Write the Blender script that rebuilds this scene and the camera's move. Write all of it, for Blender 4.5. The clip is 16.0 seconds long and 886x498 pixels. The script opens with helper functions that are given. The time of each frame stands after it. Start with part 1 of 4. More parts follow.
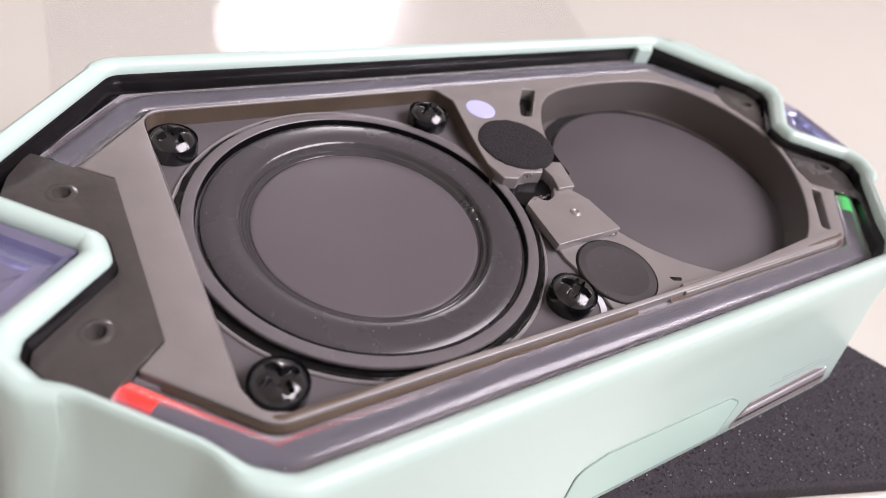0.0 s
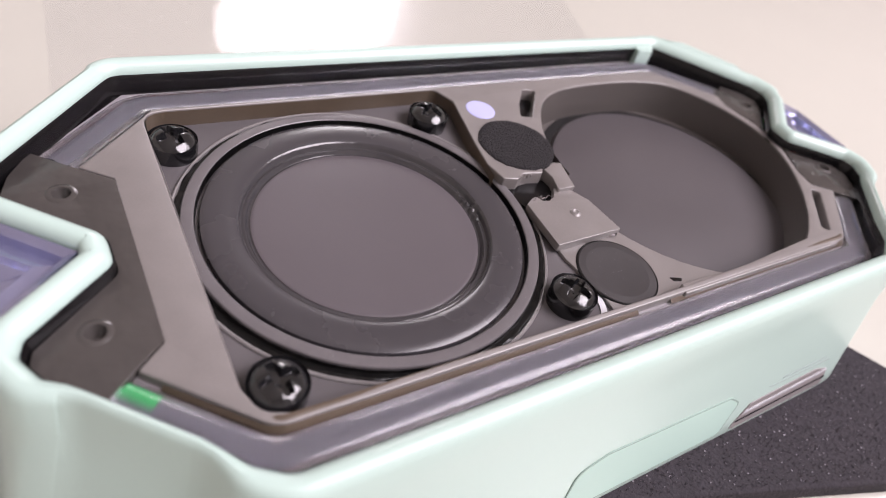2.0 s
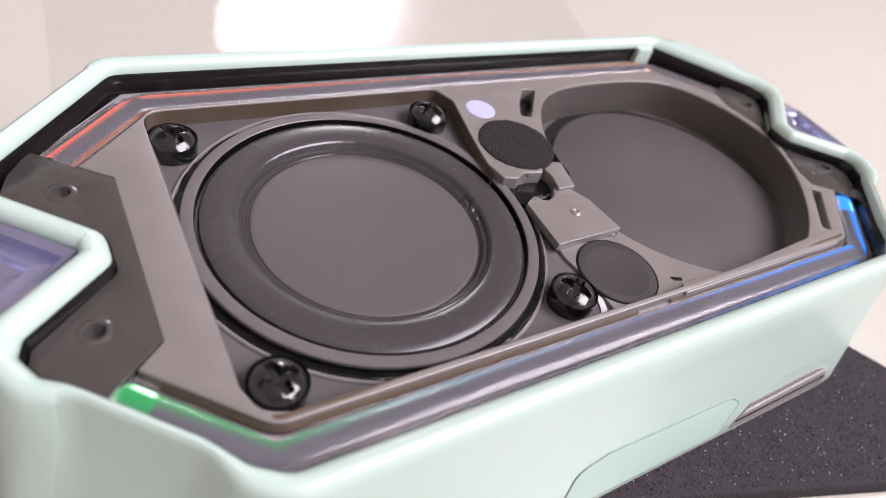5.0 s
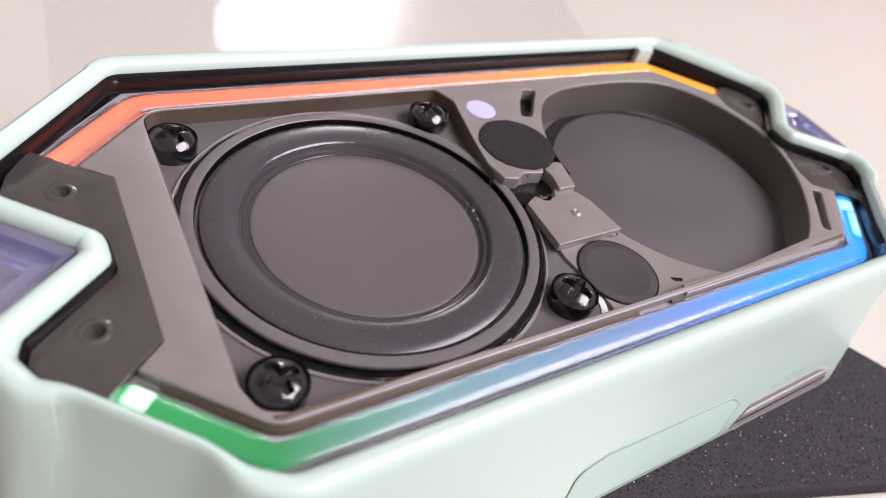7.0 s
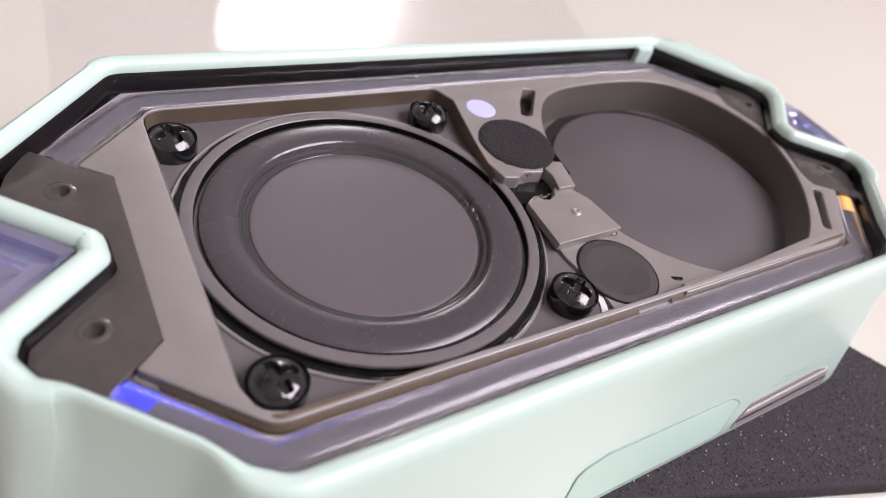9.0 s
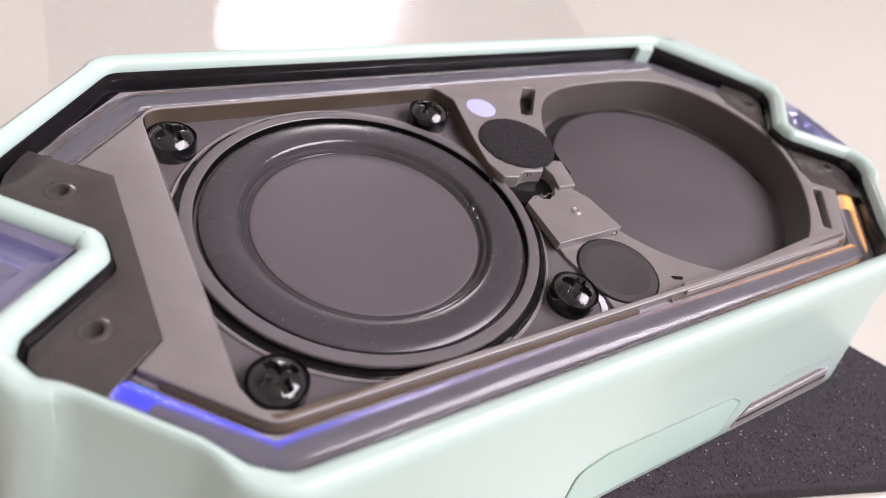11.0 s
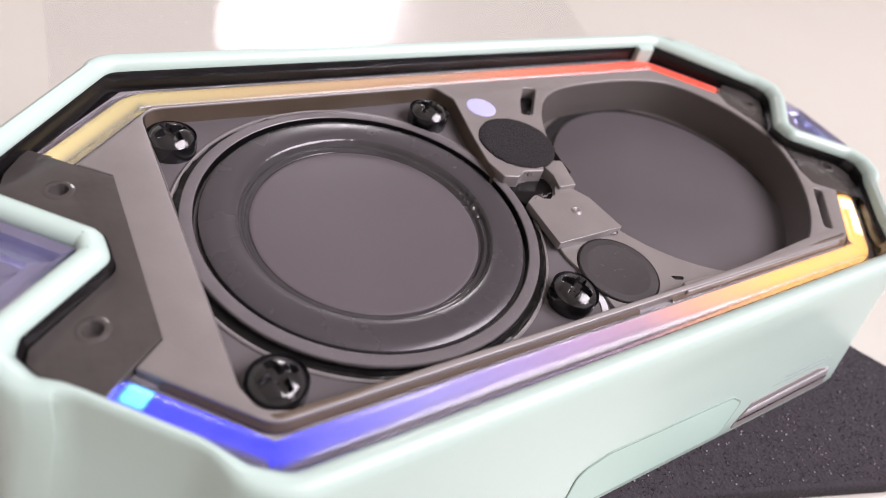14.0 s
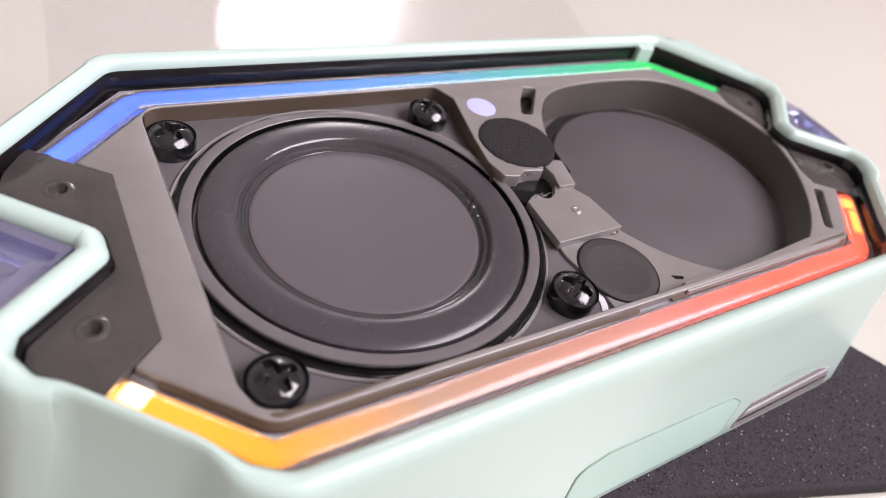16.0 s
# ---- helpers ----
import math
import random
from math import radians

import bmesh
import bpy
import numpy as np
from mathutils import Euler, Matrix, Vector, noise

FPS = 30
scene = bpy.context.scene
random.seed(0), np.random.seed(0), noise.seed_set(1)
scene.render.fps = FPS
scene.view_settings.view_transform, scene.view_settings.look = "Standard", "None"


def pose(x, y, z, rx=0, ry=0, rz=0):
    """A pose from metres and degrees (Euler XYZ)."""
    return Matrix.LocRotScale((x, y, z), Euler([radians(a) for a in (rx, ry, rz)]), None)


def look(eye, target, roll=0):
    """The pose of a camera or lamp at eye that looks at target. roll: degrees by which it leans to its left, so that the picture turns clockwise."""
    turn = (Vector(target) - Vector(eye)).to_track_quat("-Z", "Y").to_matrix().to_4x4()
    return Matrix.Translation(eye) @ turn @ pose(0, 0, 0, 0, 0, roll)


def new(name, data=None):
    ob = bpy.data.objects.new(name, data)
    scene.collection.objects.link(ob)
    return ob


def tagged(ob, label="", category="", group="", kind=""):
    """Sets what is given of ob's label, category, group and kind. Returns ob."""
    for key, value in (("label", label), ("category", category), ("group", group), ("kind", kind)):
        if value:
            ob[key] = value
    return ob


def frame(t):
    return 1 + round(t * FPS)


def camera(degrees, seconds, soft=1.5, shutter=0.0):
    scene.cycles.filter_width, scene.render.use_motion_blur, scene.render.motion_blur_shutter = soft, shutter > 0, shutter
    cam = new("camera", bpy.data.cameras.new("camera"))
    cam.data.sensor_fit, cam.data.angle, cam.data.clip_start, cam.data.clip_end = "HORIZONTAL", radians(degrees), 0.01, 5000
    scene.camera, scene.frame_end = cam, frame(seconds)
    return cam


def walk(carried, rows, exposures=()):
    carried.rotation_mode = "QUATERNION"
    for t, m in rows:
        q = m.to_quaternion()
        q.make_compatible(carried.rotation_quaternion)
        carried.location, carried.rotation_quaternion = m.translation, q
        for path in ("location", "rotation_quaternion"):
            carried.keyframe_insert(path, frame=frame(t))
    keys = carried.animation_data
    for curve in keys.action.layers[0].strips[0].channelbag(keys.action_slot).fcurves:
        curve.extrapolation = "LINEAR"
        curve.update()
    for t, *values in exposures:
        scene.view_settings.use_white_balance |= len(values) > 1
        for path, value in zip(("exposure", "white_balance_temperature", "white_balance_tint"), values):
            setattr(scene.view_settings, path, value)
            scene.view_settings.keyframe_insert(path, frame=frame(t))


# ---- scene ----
# ---- camera ----
cam = camera(68.5, 16.0, soft=0.9)
cam.data.dof.use_dof = True
cam.data.dof.focus_distance = 0.088
cam.data.dof.aperture_fstop = 20.0
walk(cam, [
    (0.0, pose(-0.03559, -0.05490, 0.05873, 45.345, -13.933, -28.874)),
    (0.5, pose(-0.03559, -0.05492, 0.05871, 45.370, -13.940, -28.859)),
    (1.0, pose(-0.03561, -0.05493, 0.05869, 45.407, -13.945, -28.871)),
    (1.5, pose(-0.03563, -0.05493, 0.05868, 45.429, -13.942, -28.889)),
    (2.0, pose(-0.03562, -0.05493, 0.05867, 45.442, -13.941, -28.894)),
    (2.5, pose(-0.03559, -0.05496, 0.05862, 45.458, -13.939, -28.883)),
    (3.0, pose(-0.03556, -0.05499, 0.05859, 45.457, -13.934, -28.861)),
    (3.5, pose(-0.03554, -0.05500, 0.05858, 45.440, -13.924, -28.855)),
    (4.0, pose(-0.03552, -0.05501, 0.05857, 45.437, -13.907, -28.854)),
    (6.5, pose(-0.03555, -0.05491, 0.05842, 45.496, -13.963, -28.860)),
    (7.0, pose(-0.03558, -0.05486, 0.05837, 45.484, -13.994, -28.859)),
    (7.5, pose(-0.03554, -0.05493, 0.05829, 45.514, -13.976, -28.849)),
    (8.0, pose(-0.03550, -0.05501, 0.05824, 45.538, -13.951, -28.837)),
    (8.5, pose(-0.03548, -0.05502, 0.05821, 45.545, -13.932, -28.842)),
    (9.0, pose(-0.03546, -0.05501, 0.05823, 45.530, -13.912, -28.843)),
    (11.5, pose(-0.03544, -0.05492, 0.05812, 45.468, -13.942, -28.860)),
    (12.0, pose(-0.03544, -0.05495, 0.05807, 45.475, -13.927, -28.880)),
    (12.5, pose(-0.03543, -0.05497, 0.05802, 45.490, -13.920, -28.895)),
    (13.0, pose(-0.03544, -0.05497, 0.05800, 45.512, -13.930, -28.897)),
    (13.5, pose(-0.03543, -0.05495, 0.05801, 45.515, -13.940, -28.871)),
    (14.0, pose(-0.03540, -0.05489, 0.05802, 45.483, -13.957, -28.829)),
    (14.5, pose(-0.03539, -0.05479, 0.05800, 45.437, -13.987, -28.804)),
    (15.0, pose(-0.03536, -0.05477, 0.05796, 45.420, -13.997, -28.793)),
    (15.5, pose(-0.03532, -0.05487, 0.05793, 45.456, -13.969, -28.784)),
    (16.0, pose(-0.03527, -0.05498, 0.05792, 45.486, -13.929, -28.775)),
])

# ---- light ----
MM = 0.001
scene.view_settings.exposure = 0.0
world = bpy.data.worlds.new("room_air")
world.use_nodes = True
world.node_tree.nodes["Background"].inputs[0].default_value = (1.0, 0.94, 0.98, 1)
world.node_tree.nodes["Background"].inputs[1].default_value = 0.30
scene.world = world


def area_lamp(name, eye, target, sx, sy, watts, colour, shape="RECTANGLE"):
    data = bpy.data.lights.new(name, "AREA")
    data.shape, data.size, data.size_y, data.energy, data.color = shape, sx, sy, watts, colour
    ob = new(name, data)
    ob.matrix_world = look(eye, target)
    return ob


area_lamp("ceiling_light", (0.78, -0.60, 1.10), (0.03, 0, 0), 1.2, 0.9, 47, (1.0, 0.90, 0.985))
area_lamp("desk_light", (0.355, 0.775, 0.345), (0.03, 0.05, 0), 0.15, 0.165, 1.12, (1.0, 0.92, 0.98), "ELLIPSE")

# ---- materials ----


def material(name, colour, rough=0.5, metal=0.0, var=0.12, scale=400.0, bump=0.15, fine=2500.0, coat=0.0, coat_rough=0.1,
             spec=0.5, tint=None, dist=0.00005):
    """Base colour varied at two scales, with fine relief; scale and fine are per metre."""
    m = bpy.data.materials.new(name)
    m.use_nodes = True
    nt = m.node_tree
    n, k = nt.nodes, nt.links.new
    b = n["Principled BSDF"]
    tc = n.new("ShaderNodeTexCoord")
    big, small = n.new("ShaderNodeTexNoise"), n.new("ShaderNodeTexNoise")
    big.inputs["Scale"].default_value, big.inputs["Detail"].default_value = scale, 4
    small.inputs["Scale"].default_value, small.inputs["Detail"].default_value = fine, 3
    k(tc.outputs["Object"], big.inputs["Vector"])
    k(tc.outputs["Object"], small.inputs["Vector"])
    ramp = n.new("ShaderNodeMix")
    ramp.data_type = "RGBA"
    lo = [c * (1 - var) for c in colour]
    hi = [min(1, c * (1 + var)) for c in (tint or colour)]
    ramp.inputs[6].default_value, ramp.inputs[7].default_value = (*lo, 1), (*hi, 1)
    mixf = n.new("ShaderNodeMath")
    mixf.operation = "MULTIPLY_ADD"
    mixf.inputs[1].default_value = 0.35
    k(small.outputs["Fac"], mixf.inputs[0])
    sc = n.new("ShaderNodeMath")
    sc.operation = "MULTIPLY"
    sc.inputs[1].default_value = 0.65
    k(big.outputs["Fac"], sc.inputs[0])
    k(sc.outputs[0], mixf.inputs[2])
    k(mixf.outputs[0], ramp.inputs[0])
    k(ramp.outputs[2], b.inputs["Base Color"])
    rr = n.new("ShaderNodeMapRange")
    rr.inputs[3].default_value, rr.inputs[4].default_value = max(0.02, rough * 0.8), min(1, rough * 1.2)
    k(big.outputs["Fac"], rr.inputs[0])
    k(rr.outputs[0], b.inputs["Roughness"])
    b.inputs["Metallic"].default_value = metal
    b.inputs["Specular IOR Level"].default_value = spec
    b.inputs["Coat Weight"].default_value, b.inputs["Coat Roughness"].default_value = coat, coat_rough
    if bump:
        bp = n.new("ShaderNodeBump")
        bp.inputs["Strength"].default_value, bp.inputs["Distance"].default_value = bump, dist
        k(small.outputs["Fac"], bp.inputs["Height"])
        k(bp.outputs[0], b.inputs["Normal"])
    return m


def glass(name, colour, rough, ior=1.47):
    m = bpy.data.materials.new(name)
    m.use_nodes = True
    b = m.node_tree.nodes["Principled BSDF"]
    b.inputs["Base Color"].default_value = (*colour, 1)
    b.inputs["Roughness"].default_value, b.inputs["IOR"].default_value = rough, ior
    b.inputs["Transmission Weight"].default_value = 1.0
    return m


MINT = material("mint_plastic", (0.435, 0.57, 0.515), 0.38, var=0.05, scale=60, bump=0.04, coat=0.35, coat_rough=0.22)
FLAP = material("mint_rubber", (0.40, 0.555, 0.492), 0.5, var=0.05, scale=90, bump=0.06)
GREY = material("grey_abs", (0.178, 0.164, 0.158), 0.36, var=0.22, scale=250, bump=0.12, fine=4000, spec=0.95)
BROWN = material("brown_edge", (0.088, 0.066, 0.047), 0.4, var=0.2, scale=300, bump=0.1)
FRAME = material("driver_frame", (0.10, 0.093, 0.097), 0.36, var=0.15, scale=200, bump=0.1, fine=5000)
# Paler than the frame: the bright reflection on its edge is painted in
LIP = material("lip_highlight", (0.19, 0.18, 0.178), 0.3, var=0.3, scale=300, bump=0.3, fine=900, spec=0.8)
GASKET = material("gasket_ring", (0.112, 0.104, 0.108), 0.34, var=0.2, scale=500, bump=0.15)
BLACK = material("black_plastic", (0.006, 0.0055, 0.006), 0.22, var=0.3, scale=300, bump=0.15, spec=0.35)
# Glue of the bead, and black painted for shade in the groove and at the pad
PITCH = material("black_glue_and_shade", (0.004, 0.004, 0.004), 0.3, var=0.3, scale=700, bump=0.5, fine=900, spec=0.25, dist=0.0002)
RUBBER = material("surround_rubber", (0.046, 0.043, 0.047), 0.27, var=0.06, scale=120, bump=0.06, fine=6000)
SHINE = material("polished_rubber", (0.04, 0.038, 0.041), 0.17, var=0.25, scale=300, bump=0.25, fine=700, spec=0.65, dist=0.0003)
RADIATOR = material("radiator_disc", (0.067, 0.060, 0.064), 0.48, var=0.12, scale=90, bump=0.12, fine=7000)
# Same moulding as the grey panel; the wall's shade is put into this darker colour
WELL_SHADE = material("shaded_well_wall", (0.078, 0.069, 0.064), 0.5, var=0.15, scale=200, bump=0.1)
CONE = material("cone_disc", (0.082, 0.072, 0.079), 0.46, var=0.10, scale=120, bump=0.10, fine=7000)
SCREW = material("black_screw", (0.008, 0.008, 0.009), 0.16, metal=0.0, var=0.3, scale=900, bump=0.35, fine=1400, coat=0.6, coat_rough=0.05, dist=0.0002)
PLATE = material("end_plate", (0.054, 0.049, 0.046), 0.22, var=0.4, scale=120, bump=0.6, fine=130, dist=0.0014)
FELT = material("felt_pad", (0.026, 0.024, 0.026), 0.95, var=0.7, scale=1500, bump=1.0, fine=3200, spec=0.25, dist=0.0009)
SMOOTHPAD = material("smooth_pad", (0.03, 0.027, 0.028), 0.5, var=0.15, scale=500, bump=0.25, fine=6000)
LILAC = material("lilac_sticker", (0.42, 0.43, 0.74), 0.5, var=0.06, scale=400, bump=0.05)
NAVY = material("navy_gloss", (0.34, 0.35, 0.54), 0.24, metal=0.8, var=0.4, scale=120, bump=0.35, fine=90, dist=0.002, coat=1.0, coat_rough=0.03)
SEAM = material("flap_seam", (0.24, 0.33, 0.285), 0.7, var=0.2, bump=0.1)
SILVER = material("silver_tape", (0.75, 0.76, 0.8), 0.25, metal=0.3, var=0.1, bump=0.1)
LABEL = material("grey_label", (0.21, 0.19, 0.19), 0.6, var=0.15, bump=0.1)
PRINT = material("faint_print", (0.27, 0.33, 0.32), 0.4, var=0.1, bump=0.0)
CLOTH = material("black_foam", (0.032, 0.028, 0.033), 0.95, var=0.6, scale=350, bump=0.8, fine=1700, spec=0.25, dist=0.0004)
FUZZ = material("foam_fibre", (0.075, 0.066, 0.076), 0.9, var=0.5, scale=900, bump=0.0, spec=0.3)
LINT = material("pale_lint", (0.27, 0.25, 0.28), 0.6, var=0.2, bump=0.0)
TABLE = material("white_laminate", (0.485, 0.48, 0.425), 0.25, var=0.03, scale=12, bump=0.02, fine=900, coat=0.2, coat_rough=0.06)
WALL = material("cream_wall", (0.80, 0.77, 0.73), 0.8, var=0.05, scale=3, bump=0.1, fine=200)
WOOD = material("brown_floor", (0.30, 0.24, 0.19), 0.5, var=0.2, scale=6, bump=0.1, fine=80)
GUIDE = glass("clear_light_guide", (0.97, 0.96, 0.98), 0.2)
# Paler than the unlit bar: paints the bright reflections along the guide's edges
BED = material("pale_guide_bed", (0.24, 0.225, 0.235), 0.5, var=0.15, scale=300, bump=0.1)


def film_material():
    """Clear thin film: lets the light through and mirrors a little of it."""
    m = bpy.data.materials.new("clear_film")
    m.use_nodes = True
    n, k = m.node_tree.nodes, m.node_tree.links.new
    clear, gloss, mix = n.new("ShaderNodeBsdfTransparent"), n.new("ShaderNodeBsdfGlossy"), n.new("ShaderNodeMixShader")
    clear.inputs[0].default_value = (0.975, 0.975, 0.98, 1)
    gloss.inputs["Roughness"].default_value = 0.03
    mix.inputs[0].default_value = 0.045
    k(clear.outputs[0], mix.inputs[1])
    k(gloss.outputs[0], mix.inputs[2])
    k(mix.outputs[0], n["Material Output"].inputs[0])
    return m


SHEET = film_material()


def core_material(name, length, radius, near, far, power, wide0, wide1, hot=None):
    """Four coloured stripes along a round bar at 45, 135, 225 and 315 degrees, each from its near colour to its far
    one;
    the bar between them is slate grey, which puts the guide's dark middle reflection into colour."""
    m = bpy.data.materials.new(name)
    m.use_nodes = True
    nt = m.node_tree
    n, k = nt.nodes, nt.links.new
    b = n["Principled BSDF"]
    b.inputs["Base Color"].default_value = (0.15, 0.14, 0.16, 1)
    b.inputs["Roughness"].default_value = 0.35
    tc, xyz = n.new("ShaderNodeTexCoord"), n.new("ShaderNodeSeparateXYZ")
    k(tc.outputs["Object"], xyz.inputs[0])
    along = n.new("ShaderNodeMapRange")
    along.inputs[1].default_value, along.inputs[2].default_value = 0, length
    k(xyz.outputs[0], along.inputs[0])
    total, lit = None, None
    for i in range(4):
        a = radians(45 + 90 * i)
        s1, s2 = n.new("ShaderNodeMath"), n.new("ShaderNodeMath")
        s1.operation, s2.operation = "MULTIPLY", "MULTIPLY_ADD"
        s1.inputs[1].default_value = math.sin(a) / radius
        s2.inputs[1].default_value = math.cos(a) / radius
        k(xyz.outputs[1], s1.inputs[0])
        k(xyz.outputs[2], s2.inputs[0])
        k(s1.outputs[0], s2.inputs[2])
        mask = n.new("ShaderNodeMapRange")
        mask.interpolation_type = "SMOOTHSTEP"
        for slot_in, wide, narrow in ((1, wide0, wide1), (2, wide0 - 26, wide1 - 20)):
            edge = n.new("ShaderNodeMapRange")
            edge.inputs[3].default_value, edge.inputs[4].default_value = math.cos(radians(wide)), math.cos(radians(narrow))
            k(along.outputs[0], edge.inputs[0])
            k(edge.outputs[0], mask.inputs[slot_in])
        k(s2.outputs[0], mask.inputs[0])
        if lit is None:
            lit = mask.outputs[0]
        else:
            more = n.new("ShaderNodeMath")
            more.operation = "ADD"
            k(lit, more.inputs[0])
            k(mask.outputs[0], more.inputs[1])
            lit = more.outputs[0]
        ramp = n.new("ShaderNodeValToRGB")
        el = ramp.color_ramp.elements
        stops = near[i]
        el[0].position, el[0].color = stops[0][0], (*stops[0][1], 1)
        el[1].position, el[1].color = 1.0, (*far[i], 1)
        for pos, col in stops[1:]:
            el.new(pos).color = (*col, 1)
        k(along.outputs[0], ramp.inputs[0])
        mul = n.new("ShaderNodeVectorMath")
        mul.operation = "SCALE"
        k(ramp.outputs[0], mul.inputs[0])
        k(mask.outputs[0], mul.inputs["Scale"])
        if hot:
            spot, glow = n.new("ShaderNodeValToRGB"), n.new("ShaderNodeVectorMath")
            spot.color_ramp.elements[0].position, spot.color_ramp.elements[0].color = hot[0], (*hot[1][i], 1)
            spot.color_ramp.elements[1].position, spot.color_ramp.elements[1].color = hot[0] + 0.12, (0, 0, 0, 1)
            spot.color_ramp.elements.new(max(0.0, hot[0] - 0.45)).color = (*hot[1][i], 1)
            spot.color_ramp.elements.new(max(0.0, hot[0] - 0.65)).color = (0, 0, 0, 1)
            glow.operation = "SCALE"
            core_mask = n.new("ShaderNodeMapRange")
            core_mask.inputs[1].default_value, core_mask.inputs[2].default_value = math.cos(radians(15)), math.cos(radians(9))
            h1, h2 = n.new("ShaderNodeMath"), n.new("ShaderNodeMath")
            h1.operation, h2.operation = "MULTIPLY", "MULTIPLY_ADD"
            h1.inputs[1].default_value = math.sin(a + radians(12)) / radius
            h2.inputs[1].default_value = math.cos(a + radians(12)) / radius
            k(xyz.outputs[1], h1.inputs[0])
            k(xyz.outputs[2], h2.inputs[0])
            k(h1.outputs[0], h2.inputs[2])
            k(h2.outputs[0], core_mask.inputs[0])
            k(along.outputs[0], spot.inputs[0])
            k(spot.outputs[0], glow.inputs[0])
            k(core_mask.outputs[0], glow.inputs["Scale"])
            both = n.new("ShaderNodeVectorMath")
            k(mul.outputs[0], both.inputs[0])
            k(glow.outputs[0], both.inputs[1])
            mul = both
        if total is None:
            total = mul.outputs[0]
        else:
            add = n.new("ShaderNodeVectorMath")
            k(total, add.inputs[0])
            k(mul.outputs[0], add.inputs[1])
            total = add.outputs[0]
    body = n.new("ShaderNodeMix")
    body.data_type = "RGBA"
    body.inputs[6].default_value, body.inputs[7].default_value = (0.17, 0.17, 0.205, 1), (0.03, 0.03, 0.03, 1)
    k(lit, body.inputs[0])
    k(body.outputs[2], b.inputs["Base Color"])
    k(total, b.inputs["Emission Color"])
    b.inputs["Emission Strength"].default_value = power
    return m


# ---- building helpers (plan in millimetres) ----


def mesh_of(bm, name, mat, smooth=True):
    me = bpy.data.meshes.new(name)
    bmesh.ops.recalc_face_normals(bm, faces=bm.faces[:])
    bm.to_mesh(me)
    bm.free()
    me.materials.append(mat)
    for p in me.polygons:
        p.use_smooth = smooth
    if smooth:
        me.set_sharp_from_angle(angle=radians(35))
    return me


def part(name, bm, mat, parent, label="", smooth=True):
    ob = new(name, mesh_of(bm, name, mat, smooth))
    ob.parent = parent
    if label:
        tagged(ob, label)
    return ob


def thing(name, label, category, at=(0, 0, 0), kind="", group=""):
    ob = new(name)
    ob.empty_display_size = 0.01
    ob.location = [c * MM for c in at]
    return tagged(ob, label, category, group, kind)


def round_poly(pts, r, steps=5):
    """The polygon with its corners rounded; r is one radius or one per corner."""
    out = []
    n = len(pts)
    for i in range(n):
        rad = r[i] if isinstance(r, (list, tuple)) else r
        p, a, b = Vector(pts[i]), Vector(pts[i - 1]), Vector(pts[(i + 1) % n])
        u, v = (a - p), (b - p)
        la, lb = u.length, v.length
        u.normalize()
        v.normalize()
        half = max(0.05, math.acos(max(-1, min(1, u.dot(v)))) / 2)
        d = min(rad / math.tan(half), la * 0.48, lb * 0.48)
        if rad <= 0 or d < 1e-4:
            out.append(tuple(p))
            continue
        for s in range(steps + 1):
            t = s / steps
            q = (p + u * d) * (1 - t) ** 2 + p * 2 * t * (1 - t) + (p + v * d) * t ** 2
            out.append(tuple(q))
    return out


def circle(cx, cy, r, n=64, a0=0.0, a1=360.0):
    full = abs(a1 - a0) >= 359.9
    m = n if full else n + 1
    return [(cx + r * math.cos(radians(a0 + (a1 - a0) * i / n)), cy + r * math.sin(radians(a0 + (a1 - a0) * i / n))) for i in range(m)]


def slab(loops, z0, z1, bevel=0.15):
    """A flat slab between two heights from an outline and its holes, with rounded edges, as a bmesh."""
    cu = bpy.data.curves.new("outline", "CURVE")
    cu.dimensions, cu.fill_mode = "2D", "BOTH"
    b = min(bevel, (z1 - z0) / 2 * 0.9)
    cu.extrude, cu.bevel_depth, cu.bevel_resolution, cu.offset = ((z1 - z0) / 2 - b) * MM, b * MM, 2, -b * MM
    for loop in loops:
        sp = cu.splines.new("POLY")
        sp.points.add(len(loop) - 1)
        for q, p in zip(sp.points, loop):
            q.co = (p[0] * MM, p[1] * MM, 0, 1)
        sp.use_cyclic_u = True
    ob = new("outline", cu)
    bpy.context.view_layer.update()
    me = bpy.data.meshes.new_from_object(ob.evaluated_get(bpy.context.evaluated_depsgraph_get()))
    bm = bmesh.new()
    bm.from_mesh(me)
    bmesh.ops.remove_doubles(bm, verts=bm.verts[:], dist=1e-7)
    bmesh.ops.translate(bm, verts=bm.verts[:], vec=(0, 0, (z0 + z1) / 2 * MM))
    bpy.data.objects.remove(ob)
    bpy.data.curves.remove(cu)
    bpy.data.meshes.remove(me)
    return bm


def turned(profile, n=96, cx=0.0, cy=0.0):
    """A body of revolution about the upright through (cx, cy); profile: (radius, height)."""
    bm = bmesh.new()
    rings = []
    for r, z in profile:
        if r < 1e-6:
            rings.append([bm.verts.new((cx * MM, cy * MM, z * MM))])
        else:
            rings.append([bm.verts.new(((cx + r * math.cos(2 * math.pi * i / n)) * MM, (cy + r * math.sin(2 * math.pi * i / n)) * MM, z * MM)) for i in range(n)])
    for a, b in zip(rings, rings[1:]):
        for i in range(n):
            j = (i + 1) % n
            if len(a) == 1 and len(b) == 1:
                continue
            if len(a) == 1:
                bm.faces.new((a[0], b[i], b[j]))
            elif len(b) == 1:
                bm.faces.new((a[i], b[0], a[j]))
            else:
                bm.faces.new((a[i], b[i], b[j], a[j]))
    return bm


